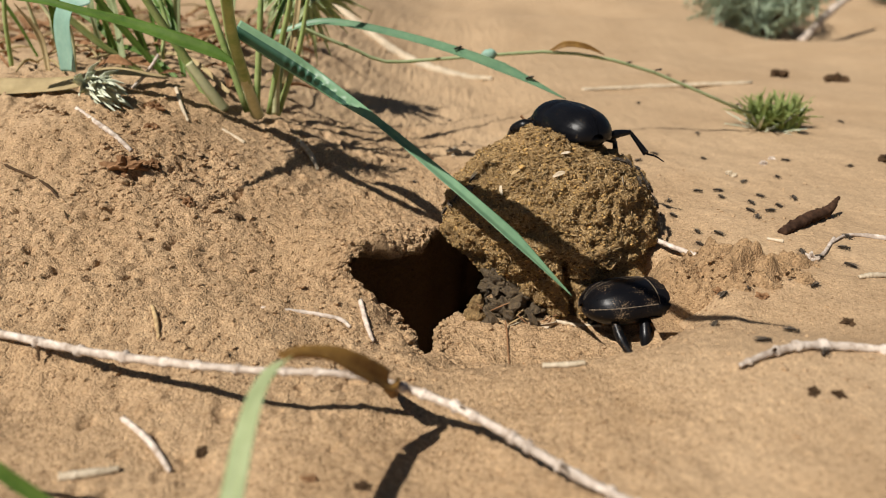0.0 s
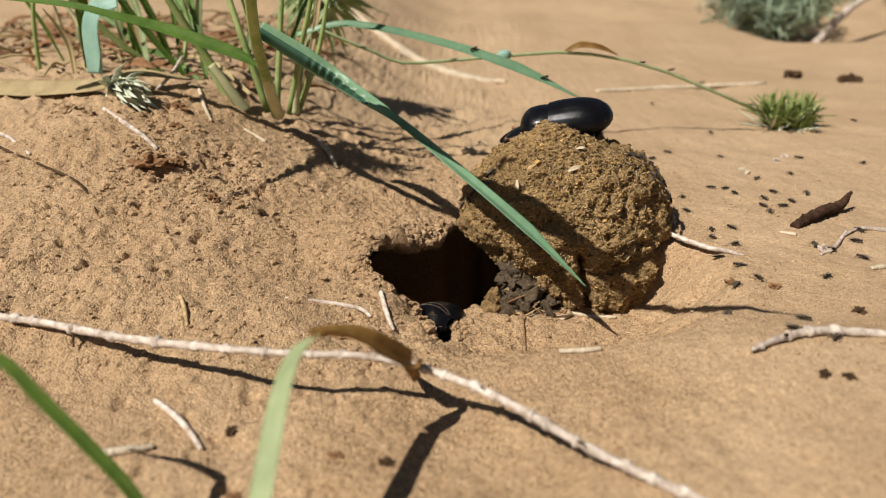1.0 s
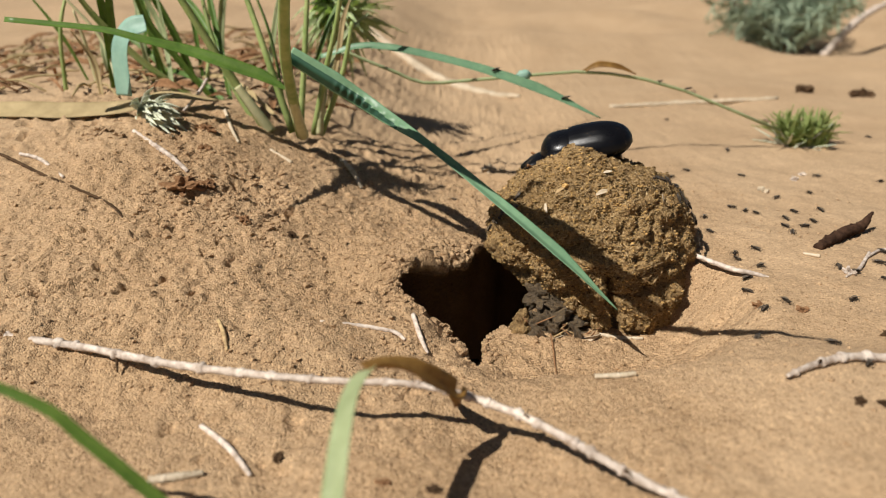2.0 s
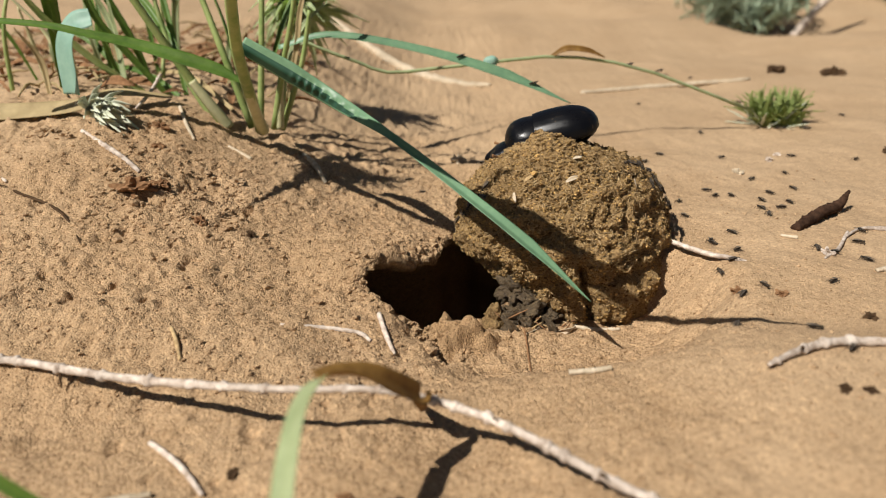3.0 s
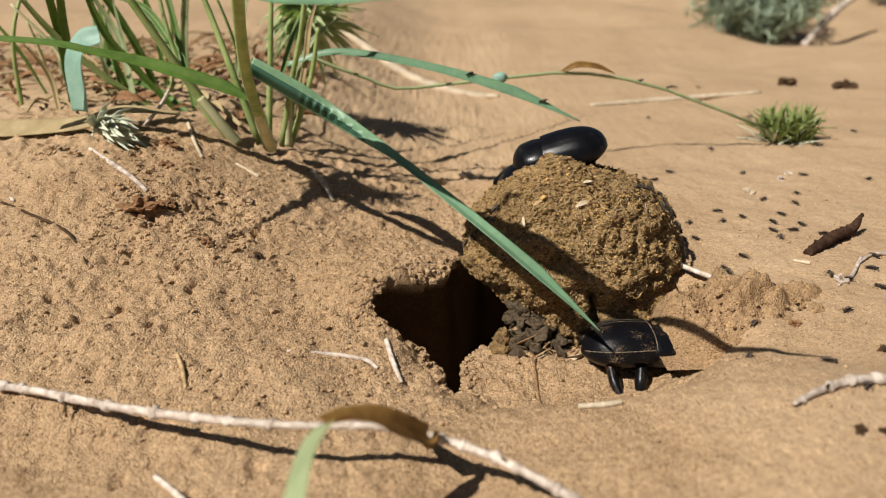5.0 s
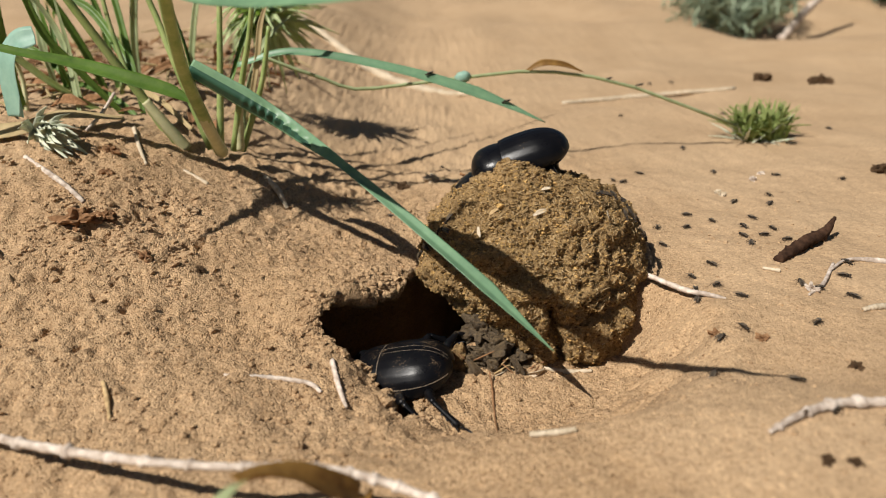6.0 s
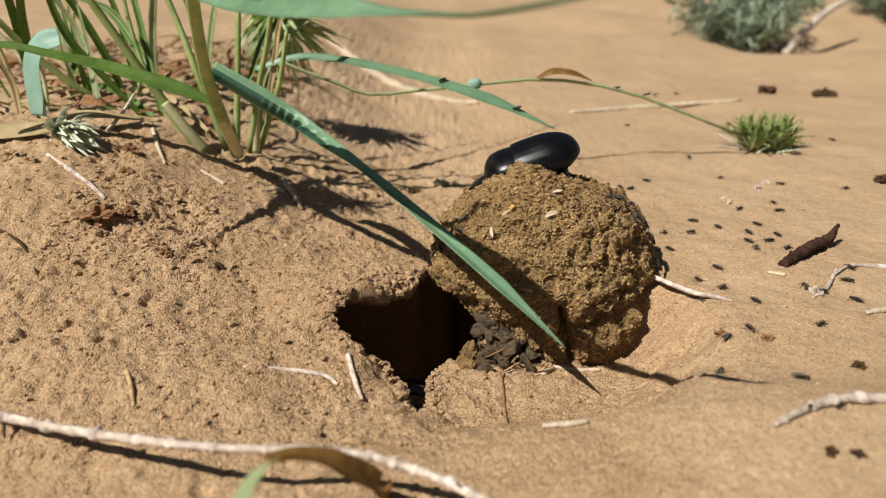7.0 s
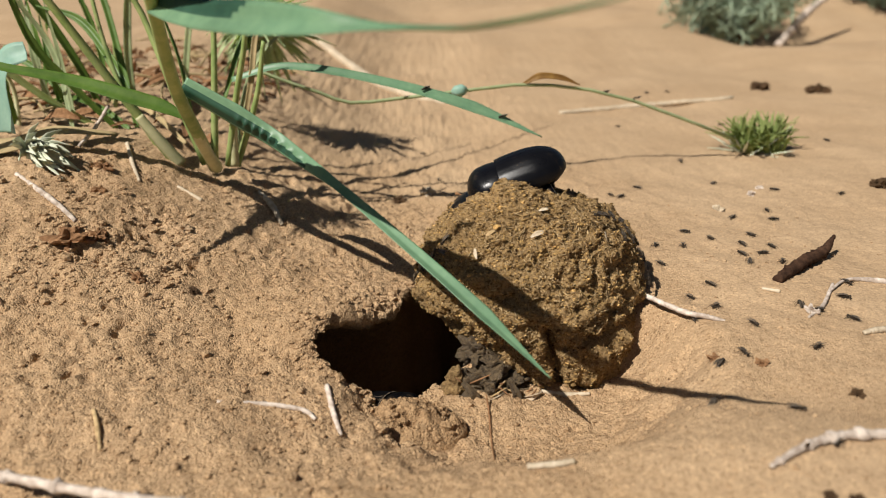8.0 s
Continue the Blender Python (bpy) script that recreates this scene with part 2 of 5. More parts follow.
def blade(bm, points, widths, fold=0.35, n=40, thick=0.00022, up=(0, 0, 1), twist=0.0, ripple=None):
    """A grass blade with a keeled section: fold is the depth of its V against half its width.
    ripple: (from, to, size) crinkles one edge between two shares of its length."""
    line = spline(points, n)
    ways = spline(up, n) if isinstance(up, list) else [Vector(up)] * (n + 1)
    top, low = [], []
    cols = 10 if ripple else 6
    for i, c in enumerate(line):
        u = i / n
        t = (line[min(i + 1, n)] - line[max(i - 1, 0)]).normalized()
        side = t.cross(ways[i]).normalized()
        nor = side.cross(t)
        if twist:
            q = Matrix.Rotation(radians(twist * u), 3, t)
            side, nor = q @ side, q @ nor
        w = lerp_list(widths, u) / 2
        rt, rl = [], []
        for k in range(cols + 1):
            s = 2 * k / cols - 1
            h = abs(s) * (lerp_list(fold, u) if isinstance(fold, list) else fold) * w
            if ripple and ripple[0] < u < ripple[1] and abs(s - 0.1) < 0.6:
                q = (u - ripple[0]) / (ripple[1] - ripple[0])
                h -= ripple[2] * (0.6 - abs(s - 0.1)) * math.sin(q * 2 * math.pi * 10) * math.sin(q * math.pi)
            p = c + side * (s * w) + nor * h
            th = thick * (1.0 if 0 < k < cols else 0.4)
            rt.append(bm.verts.new(p))
            rl.append(bm.verts.new(p - nor * th))
        top.append(rt)
        low.append(rl)
    for i in range(n):
        for k in range(cols):
            bm.faces.new((top[i][k], top[i][k + 1], top[i + 1][k + 1], top[i + 1][k]))
            bm.faces.new((low[i][k], low[i + 1][k], low[i + 1][k + 1], low[i][k + 1]))
        for k in (0, cols):
            f = (top[i][k], top[i + 1][k], low[i + 1][k], low[i][k])
            bm.faces.new(f if k == 0 else f[::-1])
    bm.faces.new(top[0][::-1] + low[0])
    bm.faces.new(top[n] + low[n][::-1])


def blob(bm, centre, radii, sub=3, rough=0.0, size=100.0, seed=0, turn=None, squash=None):
    """An uneven rounded lump."""
    made = bmesh.ops.create_icosphere(bm, subdivisions=sub, radius=1.0)["verts"]
    for v in made:
        p = v.co.copy()
        q = Vector((p.x * radii[0], p.y * radii[1], p.z * radii[2]))
        if rough:
            k = noise.fractal(q * size + Vector((seed * 3.7, seed, -seed)), 1.0, 2.0, 4)
            q *= 1 + rough * k
        if squash is not None and q.z < squash:
            q.z = squash + (q.z - squash) * 0.15
        if turn is not None:
            q = turn @ q
        v.co = q + Vector(centre)
    return made


def lumps(name, items, mat, parent=None, seed=1, label=""):
    """Many small uneven crumbs in one mesh of loose stuff; items are places and three radii."""
    bm = bmesh.new()
    bmesh.ops.create_icosphere(bm, subdivisions=1, radius=1.0)
    base = np.array([v.co[:] for v in bm.verts])
    tris = np.array([[v.index for v in f.verts] for f in bm.faces])
    bm.free()
    r = np.random.RandomState(seed)
    centres, radii = np.array([i[0] for i in items]), np.array([i[1] for i in items])
    n = len(items)
    co = centres[:, None] + base[None] * radii[:, None] * r.uniform(0.65, 1.3, (n, len(base), 1))
    faces = (tris[None] + (np.arange(n) * len(base))[:, None, None]).reshape(-1, 3)
    me = bpy.data.meshes.new(name)
    me.from_pydata(co.reshape(-1, 3).tolist(), [], faces.tolist())
    me.materials.append(mat)
    ob = new(name, me)
    ob.parent = parent
    return tagged(ob, label, kind="stuff")


# ---- the ground: one sheet from the burrow to the horizon ----
def vnoise(x, y, seed):
    xi, yi = np.floor(x), np.floor(y)
    fx, fy = x - xi, y - yi
    fx, fy = fx * fx * (3 - 2 * fx), fy * fy * (3 - 2 * fy)

    def h(a, b):
        k = (a.astype(np.int64) * 374761393 + b.astype(np.int64) * 668265263 + seed * 1442695041) & 0xFFFFFFFF
        k = ((k ^ (k >> 13)) * 1274126177) & 0xFFFFFFFF
        return ((k ^ (k >> 16)) & 0xFFFFFF) / 0xFFFFFF * 2 - 1

    a, b = h(xi, yi) * (1 - fx) + h(xi + 1, yi) * fx, h(xi, yi + 1) * (1 - fx) + h(xi + 1, yi + 1) * fx
    return a * (1 - fy) + b * fy


def fbm(x, y, scale, seed, octaves=3, gain=0.5):
    total, amp = 0.0, 1.0
    for o in range(octaves):
        total = total + amp * vnoise(x * scale * 2**o + 17.3 * o, y * scale * 2**o - 9.1 * o, seed + o)
        amp *= gain
    return total


def sstep(a, b, v):
    t = np.clip((v - a) / (b - a), 0, 1)
    return t * t * (3 - 2 * t)


# mouth of the burrow, seen from above
MOUTH = np.array([(-0.0234, 0.1645), (-0.0200, 0.1692), (-0.0126, 0.1755), (-0.0058, 0.1812), (-0.0036, 0.1870), (-0.0014, 0.1965), (0.0040, 0.2000), (0.0120, 0.1950), (0.0140, 0.1790), (0.0090, 0.1720), (0.0046, 0.1660), (-0.0005, 0.1585),
                  (-0.0018, 0.1500), (-0.0016, 0.1400), (-0.0055, 0.1375), (-0.0070, 0.1500), (-0.0108, 0.1553), (-0.0152, 0.1548), (-0.0195, 0.1560), (-0.0225, 0.1590)])


def mouth_depth(x, y):
    """Distance to the mouth's edge, positive inside it."""
    best = np.full(x.shape, 1e9)
    inside = np.zeros(x.shape, bool)
    for (ax, ay), (bx, by) in zip(MOUTH, np.roll(MOUTH, -1, 0)):
        ex, ey = bx - ax, by - ay
        t = np.clip(((x - ax) * ex + (y - ay) * ey) / (ex * ex + ey * ey), 0, 1)
        best = np.minimum(best, np.hypot(x - ax - t * ex, y - ay - t * ey))
        cross = ((ay > y) != (by > y)) & (x < ex * (y - ay) / (ey + 1e-12) + ax)
        inside ^= cross
    return np.where(inside, best, -best)


def ground_height(x, y, fine=True):
    """Height of the open ground, the burrow left out."""
    sx, sy = sstep(0.0, -0.11, x), sstep(0.09, 0.25, y)
    far = sstep(0.5, 1.5, np.hypot(x, y - 0.15))
    z = 0.008 + 0.034 * sx * sy * (1 - 0.8 * far) + 0.0045 * sstep(0.015, 0.06, x)
    z = z + 0.0045 * sstep(-0.03, 0.02, x) * sstep(0.135, 0.11, y) * sstep(0.03, 0.08, y)
    # raised lip round the back of the mouth
    z = z + 0.0055 * np.exp(-(((x + 0.018) / 0.017) ** 2) - ((y - 0.173) / 0.011) ** 2)
    z = z + 0.0035 * np.exp(-(((x + 0.006) / 0.016) ** 2) - ((y - 0.186) / 0.008) ** 2)
    # the trough in which the ball lies
    r = np.hypot((x - 0.022) / 0.043, (y - 0.156) / 0.036) + 0.06 * fbm(x, y, 120, 5, 2)
    pit = 1 - sstep(0.50, 1.08, r)
    z = z * (1 - pit) - 0.0030 * pit
    near = 1 - sstep(0.35, 0.8, np.hypot(x, y - 0.15))
    rough = (0.35 + 0.65 * sstep(0.10, 0.15, y - 0.2 * x)) * near * (1 - 0.7 * sstep(0.04, 0.075, x))
    z = z + 0.0016 * fbm(x, y, 45, 11, 3) * (1 - 0.45 * sstep(0.0, 0.05, x)) * (0.5 + 0.5 * near) * (1 - sstep(0.8, 1.3, np.hypot(x, y - 0.15))) + 0.012 * fbm(x, y, 6, 3, 2) * sstep(0.25, 0.6, np.hypot(x, y - 0.15)) * (1 - sstep(0.8, 1.3, np.hypot(x, y - 0.15)))
    if fine:
        left = sstep(0.01, -0.03, x) * near
        crumbs = np.maximum(0, fbm(x, y, 420, 21, 2))
        patch = sstep(-0.2, 0.6, fbm(x, y, 40, 31, 2))
        z = z + rough * (0.00060 * fbm(x, y, 300, 7, 2) + 0.00030 * fbm(x, y, 900, 9, 2))
        z = z + left * rough * (0.0009 * crumbs * (0.25 + patch))
        pits = sstep(0.50, 0.95, fbm(x, y, 230, 41, 2))
        z = z - left * rough * 0.0022 * pits * (0.2 + patch)
    return z


def graded(lo, hi, step, out_lo, out_hi, fine):
    """Even steps from lo to hi, slowly longer ones for a metre beyond, long ones to the horizon."""

    def run(a, way, end):
        s, out = step, []
        while abs(a) < abs(end):
            s *= 1.035 if abs(a) < 1.2 else 1.4
            a += way * s
            out.append(a)
        return out

    mid, a = [], lo
    while a < hi:
        mid.append(a)
        a += step * (0.5 if fine[0] < a < fine[1] else 1.0)
    return np.array(run(lo, -1, out_lo)[::-1] + mid + run(mid[-1], 1, out_hi))


def make_ground():
    xs = graded(-0.130, 0.135, 0.0005, -40, 40, (-0.028, 0.018))
    ys = graded(0.072, 0.256, 0.0005, -40, 60, (0.135, 0.203))
    X, Y = np.meshgrid(xs, ys)
    Z = ground_height(X, Y)
    d = mouth_depth(X, Y) + 0.0011 * fbm(X, Y, 130, 51, 2)
    lip, under, deep = sstep(0.0, 0.0010, d), sstep(0.0006, 0.0022, d), sstep(0.0014, 0.0042, d)
    crumble = np.exp(-((d / 0.0022) ** 2))
    Z = Z + crumble * 0.0007 * fbm(X, Y, 420, 61, 2) - 0.0026 * lip - 0.0075 * under - 0.300 * deep
    # under its rim the burrow is wider than its mouth and runs back
    PX = X + 3.6 * under * (X + 0.003) - 0.020 * deep
    PY = Y + 2.4 * under * (Y - 0.160) + 0.004 * under + 0.060 * deep
    nx, ny = len(xs), len(ys)
    co = np.stack([PX, PY, Z], -1).reshape(-1, 3)
    i = np.arange(nx * ny).reshape(ny, nx)
    quads = np.stack([i[:-1, :-1], i[:-1, 1:], i[1:, 1:], i[1:, :-1]], -1).reshape(-1, 4)
    me = bpy.data.meshes.new("ground")
    me.vertices.add(len(co))
    me.vertices.foreach_set("co", co.ravel())
    me.loops.add(quads.size)
    me.loops.foreach_set("vertex_index", quads.ravel())
    me.polygons.add(len(quads))
    me.polygons.foreach_set("loop_start", np.arange(0, quads.size, 4))
    me.polygons.foreach_set("loop_total", np.full(len(quads), 4))
    me.polygons.foreach_set("use_smooth", np.ones(len(quads), bool))
    me.update()
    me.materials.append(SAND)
    return tagged(new("ground", me), "dry ochre sand with a dug burrow and trough", "ground", kind="structure")


def gz(x, y):
    """Ground height at one place."""
    return float(ground_height(np.array([x]), np.array([y]))[0])


ground = make_ground()

# ---- the dung ball ----
BALL = Vector((0.0280, 0.1870, 0.0116))
BALL_R = Vector((0.0278, 0.0278, 0.0262))


def ball_point(direction, lift=0.0):
    """A point on the ball's even surface."""
    d = Vector(direction).normalized()
    k = 1 / math.sqrt((d.x / BALL_R.x) ** 2 + (d.y / BALL_R.y) ** 2 + (d.z / BALL_R.z) ** 2)
    return d * (k + lift)


def ball_skin(direction, fine=True, lift=0.0):
    """A point on the lumpy skin of the ball."""
    d = Vector(direction).normalized()
    p = ball_point(d)
    n1 = noise.fractal(p * 60 + Vector((3, 1, 2)), 0.9, 2.0, 3)
    lump = 0.0025 * n1
    if fine:
        lump += 0.0017 * noise.fractal(p * 280, 0.8, 2.1, 4) + 0.0004 * noise.noise(p * 900)
    # a crack down the lower front, beside which a knob stands out
    s = p.x - 0.0016 + 0.24 * p.z + 0.0012 * noise.noise(p * 200)
    front = max(0.0, -d.y)
    lump -= 0.0060 * math.exp(-((s / 0.0012) ** 2)) * front * min(1.0, max(0.0, (0.004 - p.z) / 0.004))
    s = p.z + 0.0040 - 0.10 * p.x + 0.0012 * noise.noise(p * 180)
    lump -= 0.0030 * math.exp(-((s / 0.0012) ** 2)) * front * (1 if p.x > 0.002 else 0.0)
    knob = math.exp(-((Vector((p.x - 0.012, p.y + 0.019, p.z + 0.013)).length / 0.0095) ** 2))
    lump += 0.0042 * knob
    # a crest across the top
    lump += 0.0046 * math.exp(-((p.x + 0.0035) / 0.0095) ** 2 - ((p.y + 0.006) / 0.0065) ** 2) * (d.z > 0)
    # the flattened underside by the burrow
    cut = max(0.0, -d.z + 0.10) * max(0.0, -d.x - 0.05)
    return d * (p.length + lump - 0.020 * cut + lift)


def make_ball():
    ball = thing("dung_ball", "large brown fibrous dung ball resting in a sand trough", "dung ball", BALL)
    bm = bmesh.new()
    for v in bmesh.ops.create_icosphere(bm, subdivisions=7, radius=1.0)["verts"]:
        v.co = ball_skin(v.co)
    part("core", bm, DUNG, ball)
    # short straws bedded in the skin
    rnd = random.Random(4)
    bm = bmesh.new()
    for _ in range(5000):
        d = Vector((rnd.gauss(0, 1), rnd.gauss(-0.55, 1), rnd.gauss(0.35, 1))).normalized()
        c = ball_skin(d, True, rnd.uniform(-0.0001, 0.0004))
        t = d.cross(Vector((rnd.gauss(0, 1), rnd.gauss(0, 1), rnd.gauss(0, 1)))).normalized()
        t = (t + d * rnd.uniform(-0.25, 0.35)).normalized()
        ln, r = rnd.uniform(0.0004, 0.0013) + (rnd.random() < 0.08) * 0.0016, rnd.uniform(0.00008, 0.00020)
        s = t.orthogonal().normalized()
        u = t.cross(s)
        ring = []
        for e, k in ((-1, 0.5), (1, 0.35)):
            ring.append([bm.verts.new(c + t * (e * ln / 2) + (s * math.cos(a) + u * math.sin(a)) * r * k * 2) for a in (0, 2.1, 4.2)])
        for k in range(3):
            bm.faces.new((ring[0][k], ring[0][(k + 1) % 3], ring[1][(k + 1) % 3], ring[1][k]))
        bm.faces.new(ring[0][::-1])
        bm.faces.new(ring[1])
    tagged(part("fibre_mat", bm, FIBRE, ball, "short pale straws bedded in dung"), kind="stuff")
    items = []
    for _ in range(11000):
        d = Vector((rnd.gauss(0, 1), rnd.gauss(-0.55, 1), rnd.gauss(0.25, 1))).normalized()
        q = 0.00016 + abs(rnd.gauss(0, 0.00013))
        c = ball_skin(d, True, 0.0001)
        items.append((c[:], (q * rnd.uniform(0.8, 1.7), q, q * rnd.uniform(0.6, 1.0))))
    lumps("crumb_skin", items, DUNG_CRUMB, ball, 5, "coarse crumbs of dry dung")
    # pale chips
    for x, y, z, w, turn in ((0.0000, -0.0180, 0.0215, 0.0028, 20), (-0.0100, -0.0150, 0.0200, 0.0022, 50), (0.0160, -0.0140, 0.0180, 0.0018, 80),
                             (-0.0060, -0.0250, 0.0060, 0.0018, 10), (0.0130, -0.0240, -0.0080, 0.0020, 40), (0.0020, -0.0120, 0.0240, 0.0018, 0),
                             (-0.0130, -0.0170, 0.0160, 0.0020, 120)):
        bm = bmesh.new()
        blade(bm, [(-w * 0.6, 0, 0), (0, w * 0.08, 0.0002), (w * 0.6, 0, 0.0005)], [w * 0.15, w * 0.42, w * 0.25], 0.25, 4, 0.00015)
        d = Vector((x, y, z)).normalized()
        q = d.to_track_quat("Z", "Y").to_matrix().to_4x4() @ Matrix.Rotation(radians(turn), 4, "Z") @ Matrix.Rotation(radians(18), 4, "X")
        bm.transform(Matrix.Translation(ball_skin(d, False, 0.0006)) @ q)
        part("chip", bm, FIBRE if turn % 20 else FLAKE, ball, "flat pale straw chip")
    # torn lumps hanging at the foot, beside the burrow
    at = Vector((0.0155, 0.1635, -0.0018)) - BALL
    for k, (dx, dy, dz, r) in enumerate(((0, 0, 0, 0.0052), (0.005, 0.001, -0.0005, 0.0050), (-0.0045, 0.0015, 0.0005, 0.0034), (0.0095, 0.002, 0.0003, 0.0040),
                                         (0.0015, -0.001, -0.0035, 0.0028), (0.0135, 0.0030, 0.0010, 0.0038), (0.0040, 0.0040, 0.0035, 0.0046), (-0.0015, 0.0050, 0.0055, 0.0040), (0.0170, 0.0045, 0.0012, 0.0030))):
        bm = bmesh.new()
        blob(bm, at + Vector((dx, dy, dz)), (r * 0.95, r * 0.7, r * 0.72), 5, 0.95, 520, k + 5)
        part("torn_lump", bm, DUNG_WET, ball, "damp grey-brown torn dung")
    bm = bmesh.new()
    blob(bm, at + Vector((-0.0070, -0.0008, 0.0004)), (0.0030, 0.0024, 0.0040), 5, 0.6, 380, 31)
    part("torn_lump", bm, DUNG, ball, "dry golden stub of dung at the burrow")
    for k, (dx, dz, w, turn) in enumerate(((-0.0035, 0.0010, 0.0036, 55), (0.0010, -0.0012, 0.0030, -30), (0.0060, 0.0005, 0.0034, 70), (0.0100, -0.0005, 0.0026, -15))):
        bm = bmesh.new()
        blade(bm, [(-w, 0, 0), (0, -0.0012, w * 0.2), (w, 0.0004, -w * 0.1)], [w * 0.3, w * 0.6, w * 0.1], 0.9, 8, 0.0003, (0, -1, 0.25), 40)
        bm.transform(Matrix.Translation(at + Vector((dx, -0.0050, dz))) @ Matrix.Rotation(radians(turn), 4, "Y"))
        part("shred", bm, (DUNG_WET, FLAKE)[k % 2], ball, "torn papery shred of dung")
    for k in range(14):
        bm = bmesh.new()
        a = at + Vector((rnd.uniform(-0.006, 0.012), rnd.uniform(-0.0050, -0.0030), rnd.uniform(-0.002, 0.003)))
        b = a + Vector((rnd.uniform(-0.004, 0.005), rnd.uniform(-0.002, 0.001), rnd.uniform(-0.005, 0.004)))
        tube(bm, [a, (a + b) / 2 + Vector((0, -0.0006, 0.0004)), b], [0.00022, 0.0002, 0.0001], 6, 5)
        part("hanging_fibre", bm, FIBRE if k % 3 == 0 else LITTER, ball)
    return ball


ball = make_ball()


# ---- beetles: head along +x, feet at z = 0 ----
def shell_half(sign):
    """One wing case with lengthwise furrows."""
    bm = bmesh.new()
    nu, nv = 40, 28
    rows = []
    for i in range(nu + 1):
        u = i / nu
        x = 0.0030 - 0.0155 * u
        prof = max(0.0, 1 - abs((u - 0.34) / (0.668 if u > 0.34 else 0.80)) ** 2.5) ** 0.45
        row = []
        for j in range(nv + 1):
            a = math.pi * 0.56 * j / nv
            fur = 1 - 0.006 * (0.5 + 0.5 * math.cos(j / nv * 2 * math.pi * 7)) * (1 if 0 < i < nu else 0)
            y = sign * (0.00006 + 0.0087 * prof * math.sin(a) * fur)
            z = 0.0052 + 0.0064 * prof * math.cos(a) * fur
            row.append(bm.verts.new((x, y, z)))
        rows.append(row)
    for i in range(nu):
        for j in range(nv):
            f = (rows[i][j], rows[i + 1][j], rows[i + 1][j + 1], rows[i][j + 1])
            bm.faces.new(f if sign < 0 else f[::-1])
    bmesh.ops.remove_doubles(bm, verts=bm.verts, dist=1e-6)
    return bm


